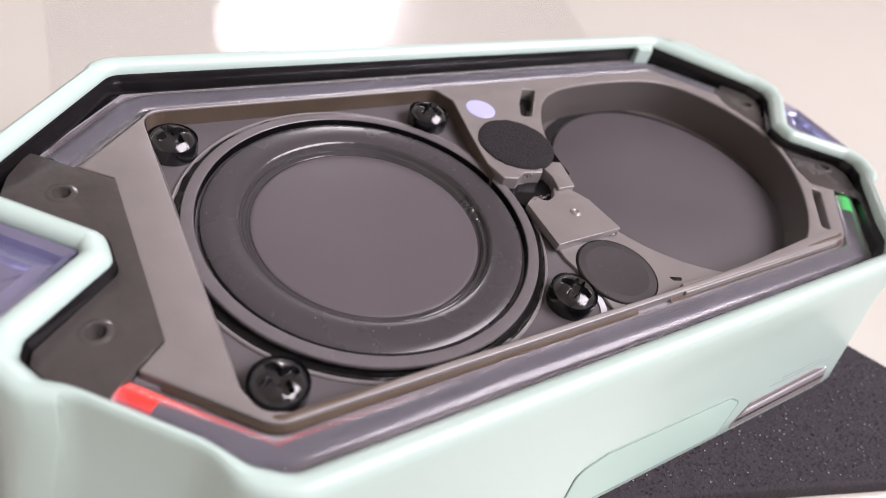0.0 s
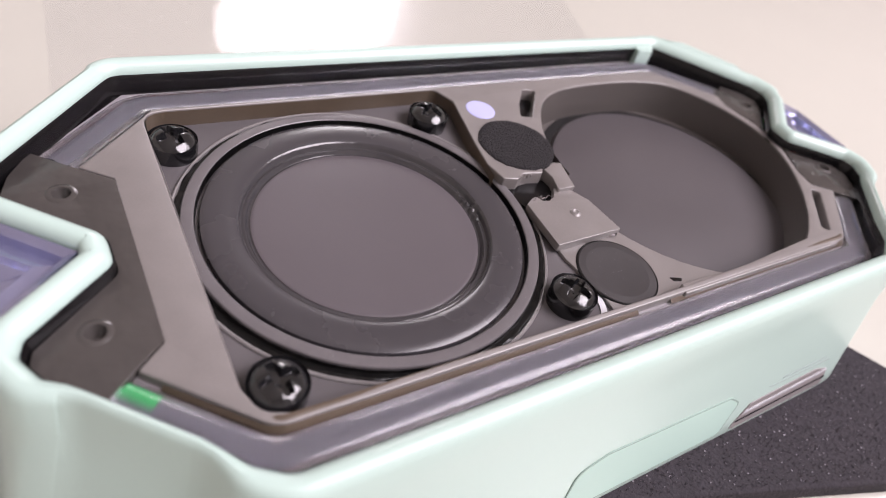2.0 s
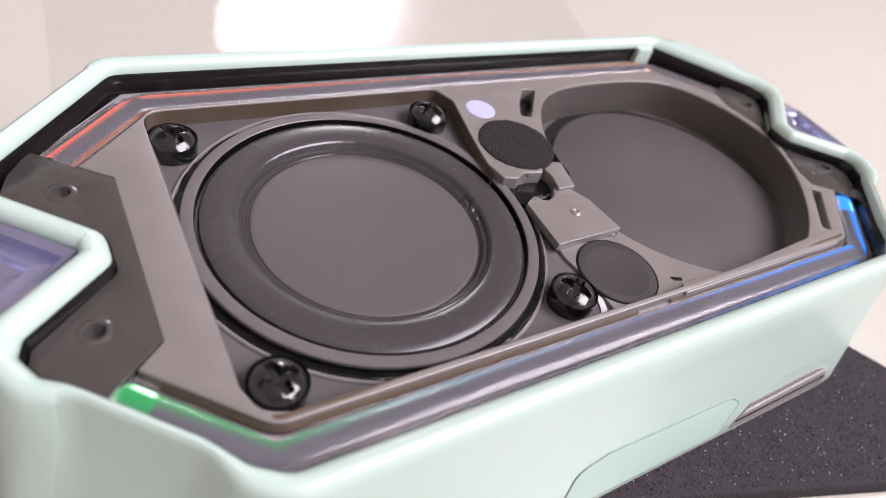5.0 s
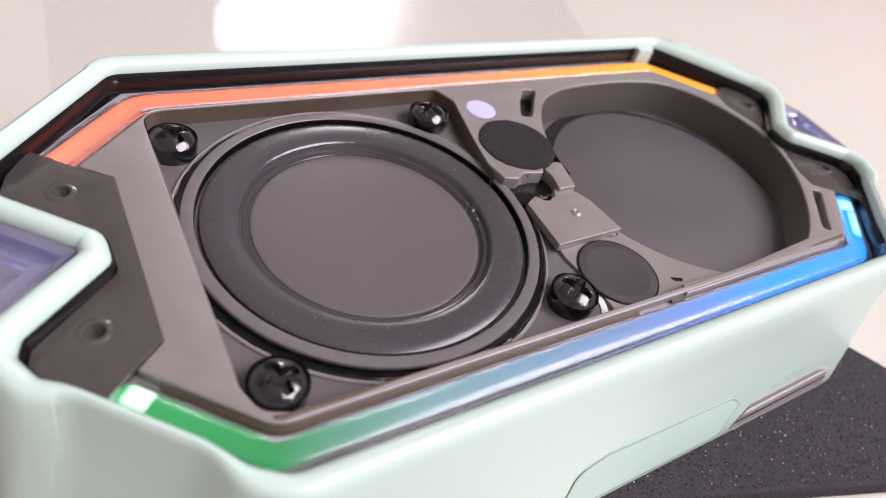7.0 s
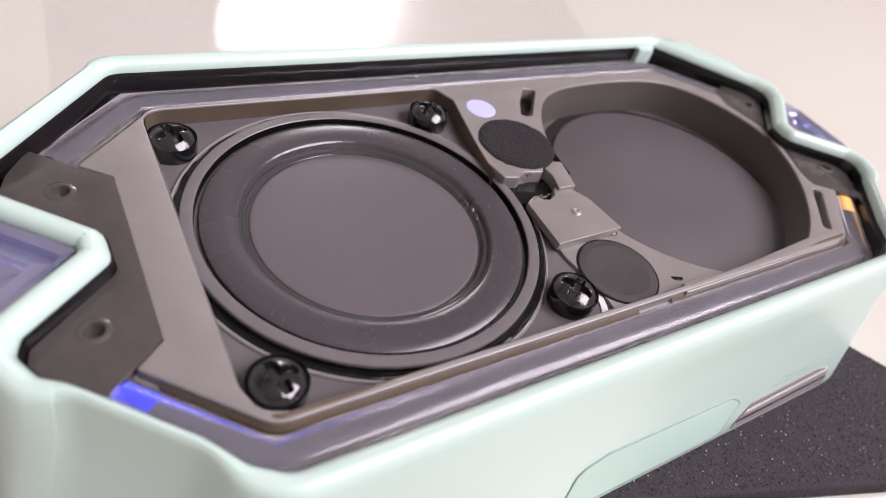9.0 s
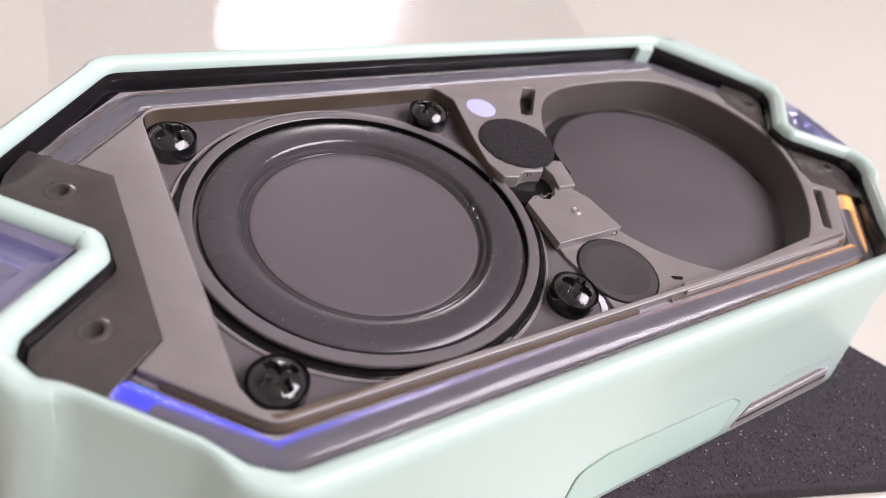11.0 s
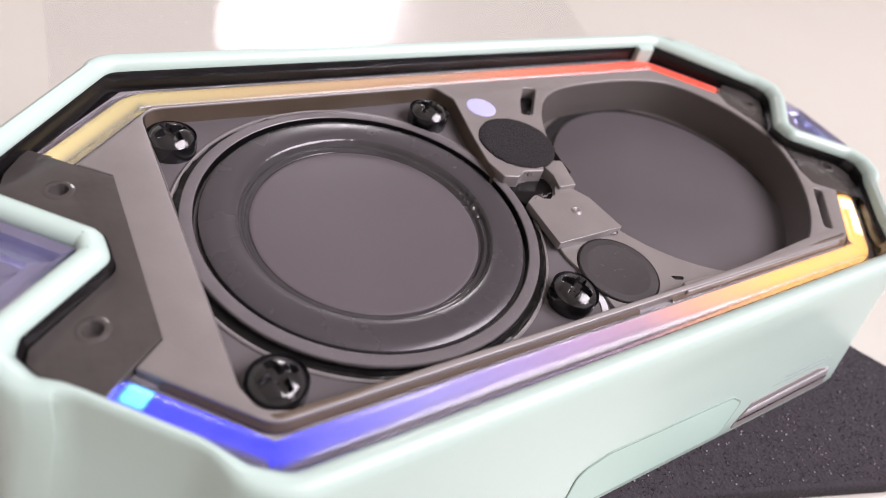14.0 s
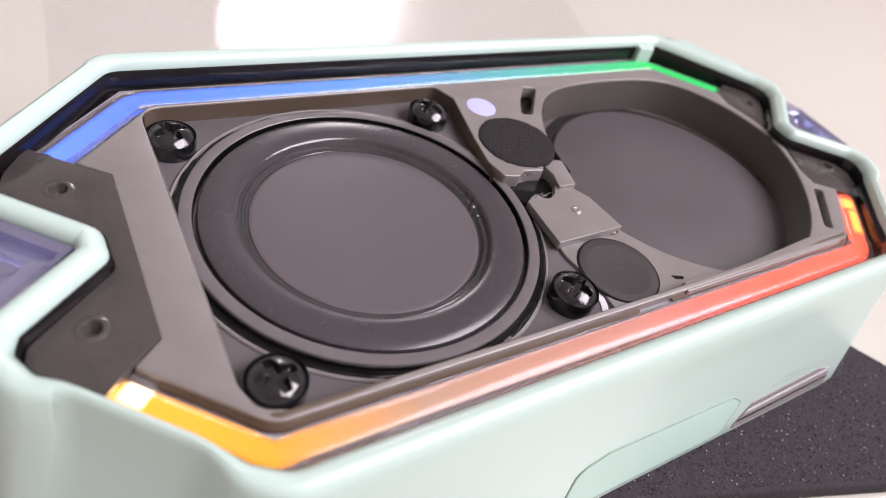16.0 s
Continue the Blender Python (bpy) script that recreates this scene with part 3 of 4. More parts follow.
def build_driver():
    frame_loop = round_poly([(-23.4, 25.7), (-23.4, -25.4), (26.2, -25.4), (26.2, -2.0), (25.6, 21.0), (24.0, 25.7)], 1.5)
    part("driver_frame", slab([frame_loop, circle(0, 0, 21.0, 72)], -2.6, DRIVER_Z, 0.15), FRAME, speaker, "dark satin driver frame")
    ring = part("gasket_ring", turned([(23.88, -1.0), (23.86, -0.62), (23.74, -0.48), (23.4, -0.43), (22.7, -0.43), (22.4, -0.47), (22.28, -0.6)], 160), GASKET, speaker, "dark grey rubber gasket ring")
    # The dark of the gap inside the ring is put into the colour
    part("inner_groove", turned([(22.28, -0.6), (22.22, -1.4), (22.1, -1.85), (21.8, -2.0), (21.3, -2.0)], 160), PITCH, ring, "inner groove of the ring, its shade put in as black")
    bead = turned([(25.0, DRIVER_Z - 0.05), (24.9, -1.52), (24.55, -1.4), (24.2, -1.5), (23.98, -1.45), (23.93, -1.0), (23.88, -0.9)], 200)
    for v in bead.verts:
        k = noise.noise(v.co * 900) * 0.00022 + noise.noise(v.co * 350) * 0.00016
        v.co += Vector((v.co.x, v.co.y, 0)).normalized() * k + Vector((0, 0, k * 0.6))
    part("glue_bead", bead, PITCH, ring, "glossy black glue bead")
    part("frame_lip", turned([(25.5, DRIVER_Z - 0.05), (25.42, -1.42), (25.25, -1.28), (25.05, -1.35), (24.95, DRIVER_Z)], 160), LIP, ring, "edge of the frame, its highlight put into a pale colour")
    prof = [(21.75, -2.0), (21.72, -1.35), (21.6, -1.08), (21.3, -0.92), (20.7, -0.80), (19.8, -0.72), (18.9, -0.72), (18.1, -0.78), (17.6, -0.88), (17.25, -1.02)]
    slope = [(17.25, -1.02), (17.05, -1.18), (16.9, -1.42), (16.82, -1.7), (16.72, -1.86), (16.55, -1.9), (16.38, -1.82), (16.22, -1.84), (16.08, -2.02), (15.98, -2.28), (15.85, -2.42), (15.65, -2.44), (15.45, -2.36)]
    surround = part("surround", turned(prof, 160), RUBBER, speaker, "satin black rubber roll surround")
    rim = turned(slope, 720)
    for v in rim.verts:
        a = math.degrees(math.atan2(v.co.y, v.co.x))
        r = v.co.xy.length * 1000
        crumple = max(0.0, 1 - abs(a) / 15) * max(0.0, 1 - abs(r - 16.4) / 1.0)
        v.co.z += crumple * noise.noise(Vector((a * 0.55, r * 1.3, 3.1))) * 0.0009
        v.co.z += noise.noise(Vector((a * 0.11, r * 0.3, 7.7))) * 0.00004
    part("inner_slope", rim, SHINE, surround, "shiny grooved inner slope, crumpled on one side")
    part("cone_disc", turned([(15.55, -2.5), (15.5, -2.3), (15.3, -2.24), (15.0, -2.22), (8, -2.22), (0, -2.23)], 128), CONE, surround, "flat dark grey cone disc")
    rnd = random.Random(11)
    dust = bmesh.new()
    for _ in range(90):
        a, r = rnd.uniform(0, 6.283), rnd.choice((rnd.uniform(22.5, 23.6), rnd.uniform(18.2, 21)))
        z = -0.42 if r > 22.2 else -0.72
        bmesh.ops.create_icosphere(dust, subdivisions=1, radius=rnd.uniform(0.025, 0.07) * MM, matrix=Matrix.Translation((r * math.cos(a) * MM, r * math.sin(a) * MM, z * MM)))
    for _ in range(26):
        x, y = rnd.uniform(25, 36), rnd.uniform(-24, -13)
        bmesh.ops.create_icosphere(dust, subdivisions=1, radius=rnd.uniform(0.025, 0.06) * MM, matrix=Matrix.Translation((x * MM, y * MM, (-0.95 if math.hypot(x - 31, y + 18.3) < 5.8 else -1.18) * MM)))
    tagged(part("dust", dust, LINT, ring, "pale dust specks"), kind="stuff")
    me = screw_mesh()
    for x, y, z, turn in ((-20.7, 19.9, DRIVER_Z, 20), (19.4, 19.9, DRIVER_Z, 38), (20.25, -20.5, DRIVER_Z, 30), (-19.9, -20.9, DRIVER_Z, 12)):
        s = new("screw", me)
        s.parent = speaker
        s.matrix_basis = pose(x * MM, y * MM, (z + 0.9) * MM, 0, 0, turn)
    return surround


surround = build_driver()


def build_end_plates():
    for side in (0, 1):
        f = (lambda x: x) if side == 0 else (lambda x: 2 * MID - x)
        pts = [(-28.9, 12.6), (-32.7, 15.6), (-37.3, 19.5), (-39.9, 15.4), (-41.0, 11.8), (-39.6, 9.4), (-31.4, 1.4), (-31.2, -2.6), (-40.2, -10.4), (-40.6, -12.2), (-39.2, -15.0), (-35.8, -18.6), (-32.6, -15.7), (-28.9, -12.7)]
        loop = round_poly(pts, [0.4, 0.2, 0.2, 1, 1, 1, 2, 2, 1, 1, 1, 0.3, 0.3, 0.8], 3)
        if side:
            right = [(88.4, 15.8), (87.5, 12.1), (89.5, 5.1), (88.9, -2.1), (85.4, -9.7), (84.9, -13.0), (88.4, -15.8), (91.6, -18.8), (95.2, -15.4), (96.8, -12.2), (96.2, -9.8), (87.6, -2.4), (87.6, 1.4), (96.4, 9.8), (97.6, 12.2), (96.6, 15.0), (92.8, 18.6)]
            loop = round_poly(right, [0.2, 0.4, 3, 3, 1, 0.3, 0.2, 0.2, 1, 1, 1, 1.5, 1.5, 1, 1, 1, 0.2], 3)
        pits = [(f(x) + 2.6 * side, y) for x, y in ((-34.9, 11.3), (-34.7, -9.8))]
        pl = part("end_plate", slab([loop] + [circle(x, y, 0.95, 24, 0, 360) for x, y in pits], -0.4, 0.97, 0.06), PLATE, speaker, "dark glossy end plate with dimples")
        for x, y in pits:
            part("dimple", turned([(0, -0.3), (0.4, -0.26), (0.8, 0.2), (0.95, 0.9), (1.05, 1.1), (1.25, 1.14), (1.5, 1.05), (1.75, 0.95)], 32, x, y), PLATE, pl)
        # dark mirror-like body inside the notch of the shell
        bm = bmesh.new()
        tri = [(-34.6, -0.4, 3.0), (-44.5, 9.0, 3.0), (-52.0, 8.0, 0.6), (-52.0, -9.0, 0.6), (-44.4, -9.6, 3.0)]
        cx, cy = -43.6, -0.3
        rings = [[(x, y, -22.0) for x, y, z in tri], tri]
        for k, drop in ((0.84, 0.5), (0.80, 1.5), (0.52, 1.1), (0.46, 1.9)):
            rings.append([(cx + (x - cx) * k, cy + (y - cy) * k, z - drop) for x, y, z in tri])
        verts = [[bm.verts.new((f(x) * MM, y * MM, z * MM)) for x, y, z in ring] for ring in rings]
        for low, top in zip(verts, verts[1:]):
            for i in range(5):
                j = (i + 1) % 5
                bm.faces.new((low[i], low[j], top[j], top[i]))
        mid = bm.verts.new((f(cx) * MM, cy * MM, 0.2 * MM))
        for i in range(5):
            bm.faces.new((verts[-1][i], verts[-1][(i + 1) % 5], mid))
        part("end_cap", bm, NAVY, speaker, "dark navy glossy faceted end piece", smooth=False)


build_end_plates()
part("corner_guard", slab([round_poly([(84.5, 33.6), (91.0, 31.6), (98.6, 21.4), (98.2, 18.6), (95.2, 19.6), (86.5, 30.8)], [0.5, 1.5, 1.2, 0.8, 0.3, 0.3])], -4.0, 4.4, 0.9), MINT, speaker, "thicker mint corner of the rim")
fibre = bmesh.new()
for i in range(8):
    t = i / 7
    c = Vector((-37.4 + 0.5 * math.sin(t * 5), 21.3 + 1.6 * t, -0.2 + 2.6 * t))
    bmesh.ops.create_icosphere(fibre, subdivisions=1, radius=0.16 * MM, matrix=Matrix.Translation(c * MM) @ Matrix.Diagonal((0.6, 1.2, 1.6, 1)))
part("lint_fibre", fibre, LINT, speaker, "pale curled fibre of lint")
lump = bmesh.new()
for x, y, z, r in ((93.6, -20.6, 0.6, 0.8), (94.4, -21.6, 0.9, 0.6), (93.2, -22.4, 0.4, 0.7), (95.0, -20.2, 1.1, 0.5), (92.4, -23.6, 0.3, 0.5)):
    bmesh.ops.create_icosphere(lump, subdivisions=2, radius=r * MM, matrix=Matrix.Translation((x * MM, y * MM, z * MM)))
part("glue_lump", lump, BLACK, speaker, "black crumbs of glue")
part("rim_bridge", slab([[(77.6, 33.0), (83.0, 32.6), (80.9, 30.4), (77.4, 30.9)]], -0.5, 3.0, 0.2), MINT, speaker, "small mint bridge on the rim")


def run_of(p, q):
    """Length in mm and heading of a straight run of the guide."""
    d = Vector(q) - Vector(p)
    return d.length, math.degrees(math.atan2(d.y, d.x))


def build_guide(name, pts):
    """A clear half-round bar along a bent line, with mitred, rounded corners."""
    path = [Vector(pts[0])]
    for a, p, b in zip(pts, pts[1:], pts[2:]):
        a, p, b = Vector(a), Vector(p), Vector(b)
        bend = 4.2 if p.y < 0 else 2.4
        u, v = (a - p).normalized() * bend, (b - p).normalized() * bend
        for s in range(11):
            t = s / 10
            path.append((p + u) * (1 - t) ** 2 + p * 2 * t * (1 - t) + (p + v) * t ** 2)
    path.append(Vector(pts[-1]))
    edge = -2.6 if pts[0][1] < 0 else -2.9
    sec = [(edge, -0.36), (edge, -0.12), (-1.95, -0.08)] + [(-1.85 * math.cos(math.pi * i / 16), -0.06 + 1.05 * math.sin(math.pi * i / 16)) for i in range(1, 16)] + [(1.95, -0.08), (2.3, -0.12), (2.3, -0.36)]
    bm = bmesh.new()
    rows = []
    for i, p in enumerate(path):
        a, b = path[max(0, i - 1)], path[min(len(path) - 1, i + 1)]
        d = (b - a).normalized()
        nrm = Vector((-d.y, d.x))
        rows.append([bm.verts.new(((p.x + nrm.x * o) * MM, (p.y + nrm.y * o) * MM, z * MM)) for o, z in sec])
    for a, b in zip(rows, rows[1:]):
        for i in range(len(sec)):
            j = (i + 1) % len(sec)
            bm.faces.new((a[i], a[j], b[j], b[i]))
    bm.faces.new(rows[0])
    bm.faces.new(rows[-1][::-1])
    return part(name, bm, GUIDE, speaker, "clear half-round plastic light guide")


def build_bed(pts):
    """Strips added to cover the glowing bars but for a slot under the guide."""
    bm = bmesh.new()
    for side in (-1, 1):
        lines = []
        for o in (SLOT, (4.2 if pts[0][1] < 0 else 3.2) if side < 0 else 2.9):
            line = []
            for i, p in enumerate(pts):
                dirs = []
                if i > 0:
                    dirs.append((Vector(p) - Vector(pts[i - 1])).normalized())
                if i < len(pts) - 1:
                    dirs.append((Vector(pts[i + 1]) - Vector(p)).normalized())
                d = sum(dirs, Vector((0, 0))).normalized()
                k = o / d.dot(dirs[0])
                line.append((p[0] - d.y * k * side, p[1] + d.x * k * side))
            lines.append(line)
        vs = [[bm.verts.new((x * MM, y * MM, z * MM)) for x, y in ln] for ln, z in ((lines[0], -0.9), (lines[0], -0.42), (lines[1], -0.42))]
        for a, b in zip(vs, vs[1:]):
            for i in range(len(pts) - 1):
                bm.faces.new((a[i], a[i + 1], b[i + 1], b[i]))
    part("guide_bed", bm, BED, speaker, "added grey strips under the light guide, paler for its bright edges", smooth=False)


def build_guide_wall(pts, ragged):
    """The brown translucent wall between the pocket and the guide, a sloping strip with a rounded top edge."""
    path = round_poly(pts, [0, 6.5, 0], 9)
    rows = []
    bm = bmesh.new()
    for i, p in enumerate(path):
        a, b = Vector(path[max(0, i - 1)]), Vector(path[min(len(path) - 1, i + 1)])
        d = (b - a).normalized()
        nrm = Vector((-d.y, d.x))
        end = i == (len(path) - 1 if ragged > 0 else 0)
        drop = 0.6 if end else 0.0
        lift = 0.1 - 0.22 * min(1.0, (1 - abs(d.x)) / 0.29)
        rows.append([bm.verts.new(((p[0] + nrm.x * o) * MM, (p[1] + nrm.y * o) * MM, (z + (lift - drop) * (z > 0)) * MM)) for o, z in ((2.0, -0.3), (2.1, -0.05), (2.75, 0.85), (2.95, 0.98), (3.25, 1.03), (3.5, 0.97), (3.6, 0.7), (3.6, -1.6))])
    for a, b in zip(rows, rows[1:]):
        for q in range(len(a) - 1):
            bm.faces.new((a[q], b[q], b[q + 1], a[q + 1]))
    part("guide_wall", bm, BROWN, speaker, "brownish translucent wall with a broken end")


build_guide_wall([(-31.9, -19.1), (-22.8, -28.3), (27.6, -28.3)], 1)
build_guide_wall([(34.0, -28.3), (78.6, -28.3), (87.0, -19.9)], -1)

SHIFT = 0.4
FRONT = [(EX0, -GE), (GX0, -GY), (GX1, -GY), (EX1, -GE)]
BACK = [(EX1, GE), (GX1, GY), (GX0 - 0.6, GY + 0.1), (EX0 - 0.5, GE + 0.3)]
for pts in (FRONT, BACK):
    build_guide("light_guide", pts)
    sx = 1.4 if pts[0][0] > pts[-1][0] else -1.4
    sy = 1.4 if pts[0][1] < 0 else -1.4
    bed = [(pts[0][0] + sx, pts[0][1] + sy), pts[1], pts[2], (pts[3][0] - sx, pts[3][1] + sy)]
    build_bed([(x, y + SHIFT) for x, y in bed])

CORE_R = 4.2
CORE_Z = -0.42 - math.sqrt(CORE_R ** 2 - SLOT ** 2)


def build_core(p, q, near, far, wide0=30, wide1=30, hot=None, power=1.8):
    """A round bar added under the guide, from p to q, that turns on its own axis to imitate the LEDs."""
    length, heading = run_of(p, q)
    bm = bmesh.new()
    n = 40
    ends = []
    for x in (0.0, length):
        ends.append([bm.verts.new((x * MM, CORE_R * math.cos(2 * math.pi * i / n) * MM, CORE_R * math.sin(2 * math.pi * i / n) * MM)) for i in range(n)])
    for i in range(n):
        j = (i + 1) % n
        bm.faces.new((ends[0][i], ends[0][j], ends[1][j], ends[1][i]))
    bm.faces.new(ends[0][::-1])
    bm.faces.new(ends[1])
    core = part("led_stand_in", bm, core_material("led_stand_in", length * MM, CORE_R * MM, near, far, power, wide0, wide1, hot), speaker, "added turning bar, its glowing stripes imitate the LEDs")
    return core, (p[0], p[1] + SHIFT, heading)


def dim(c, k):
    return tuple(x * k for x in c)


# colours of the four stripes (A, B, C, D) at each lamp end
FL_C = [(0.0, 0.23, 0.055), (0.03, 0.04, 0.95), (1.0, 0.38, 0.01), (1.0, 0.02, 0.01)]
FL_H = [(0.9, 1.5, 1.0), (0.15, 0.9, 1.2), (2.4, 2.0, 1.4), (1.4, 0.55, 0.0)]
FL_T = [(0.13, 0.24, 0.26), (0.24, 0.21, 0.55), (0.40, 0.22, 0.15), (0.38, 0.12, 0.09)]
FR_C = [(0.0, 0.25, 1.0), (1.0, 0.48, 0.13), (1.0, 0.10, 0.05), (0.05, 0.45, 0.10)]
FR_H = [(0.4, 1.0, 1.6), (1.6, 1.4, 1.0), (1.5, 0.45, 0.05), (0.1, 0.9, 0.2)]
FR_T = [(0.10, 0.20, 0.55), (0.70, 0.33, 0.22), (0.65, 0.14, 0.11), (0.20, 0.24, 0.16)]
BL_C = [(0.85, 0.16, 0.085), (0.45, 0.35, 0.17), (0.08, 0.17, 0.9), (0.20, 0.17, 0.2)]
BL_T = [(0.75, 0.20, 0.10), (0.42, 0.22, 0.14), (0.10, 0.26, 0.45), (0.18, 0.17, 0.2)]
BR_C = [(1.0, 0.36, 0.0), (1.0, 0.07, 0.03), (0.0, 0.50, 0.10), (0.08, 0.08, 0.6)]
XM = 26.0
# Tail and mid-run colours: the LED light's fading and mixing is painted in
MIX = [(0.12, 0.20, 0.40), (0.42, 0.25, 0.34), (0.50, 0.18, 0.14), (0.24, 0.18, 0.12)]


def plain(col):
    return [[(0.0, c)] for c in col]


def mid_of(p, q, t):
    return (p[0] + (q[0] - p[0]) * t, p[1] + (q[1] - p[1]) * t)


CORES = {
    "FL0": build_core(FRONT[0], mid_of(FRONT[0], FRONT[1], 0.24), plain(FL_C), FL_C, 31, 31, (0.8, FL_H)),
    "FL1": build_core(mid_of(FRONT[0], FRONT[1], 0.24), (GX0 + 0.6, -GY - 0.4), plain(FL_C), [dim(c, 0.8) for c in FL_C], 34, 27),
    "FL2": build_core((GX0 - 0.4, -GY), (XM, -GY), [[(0.0, dim(c, 0.8)), (0.34, t)] for c, t in zip(FL_C, FL_T)], MIX, 31, 24),
    "FR2": build_core((XM, -GY), (GX1 + 0.4, -GY), [[(0.0, m), (0.2, t), (0.55, c)] for m, t, c in zip(MIX, FR_T, FR_C)], FR_C, 24, 31),
    "FR0": build_core(FRONT[3], mid_of(FRONT[3], FRONT[2], 0.3), plain(FR_C), FR_C, 31, 31, (0.9, FR_H)),
    "FR1": build_core(mid_of(FRONT[3], FRONT[2], 0.3), (GX1 - 0.6, -GY - 0.4), plain(FR_C), FR_C, 34, 28, (0.5, FR_H)),
    "BL1": build_core(BACK[3], (GX0, GY + 0.5), plain([dim(c, 1.3) for c in BL_C]), BL_C),
    "BL2": build_core((GX0 - 0.8, GY), (XM, GY), plain(BL_C), BL_T, 31, 27),
    "BR2": build_core((XM, GY), (GX1 + 0.4, GY), plain(BL_T), BR_C, 27, 31),
    "BR1": build_core(BACK[0], (GX1 - 0.6, GY + 0.4), plain(BR_C), BR_C),
}


def build_side_details():
    """Port flap, label and printed lines on the long side of the shell."""
    def on_side(x, z, lift):
        t = (-1.0 - z) / 22.0
        y = -(31.6 + 3.6 + (8.3 - 3.6) * max(0.0, t)) - lift
        return (x * MM, y * MM, z * MM)

    def plate(name, loop, lift, mat, label):
        bm = bmesh.new()
        a = [bm.verts.new(on_side(x, z, lift)) for x, z in loop]
        b = [bm.verts.new(on_side(x, z, -0.4)) for x, z in loop]
        bm.faces.new(a)
        for i in range(len(loop)):
            j = (i + 1) % len(loop)
            bm.faces.new((a[i], a[j], b[j], b[i]))
        part(name, bm, mat, speaker, label, smooth=False)

    plate("port_flap", round_poly([(13.5, -22.0), (15.0, -14.2), (19.8, -12.8), (45.5, -13.6), (48.6, -15.6), (47.0, -22.0)], [1, 3, 3, 2, 1.5, 1], 5), 0.05, FLAP, "mint rubber port flap")
    plate("flap_seam", round_poly([(13.2, -22.3), (14.75, -14.0), (19.8, -12.55), (45.7, -13.35), (48.95, -15.5), (47.3, -22.3)], [1, 3, 3, 2, 1.5, 1], 5), 0.03, SEAM, "thin dark seam round the flap")
    plate("port_recess", round_poly([(49.5, -22.4), (53.0, -17.6), (71.0, -17.0), (75.5, -18.4), (76.5, -22.4)], 0.8), 0.08, LABEL, "dark grey recessed port strip")
    plate("port_line", [(52.5, -18.9), (75.0, -18.2), (75.2, -18.8), (52.0, -19.6)], 0.14, SILVER, "pale strip in the port recess")
    plate("port_line", [(51.0, -20.6), (76.0, -20.3), (76.1, -20.7), (50.8, -21.0)], 0.14, BLACK, "dark strip in the port recess")
    for x0, x1, z in ((60.0, 73.0, -14.8), (57.0, 74.0, -15.7)):
        plate("print_line", [(x0, z - 0.12), (x1, z - 0.12), (x1, z + 0.12), (x0, z + 0.12)], -0.07, PRINT, "faint grey printed line")


build_side_details()


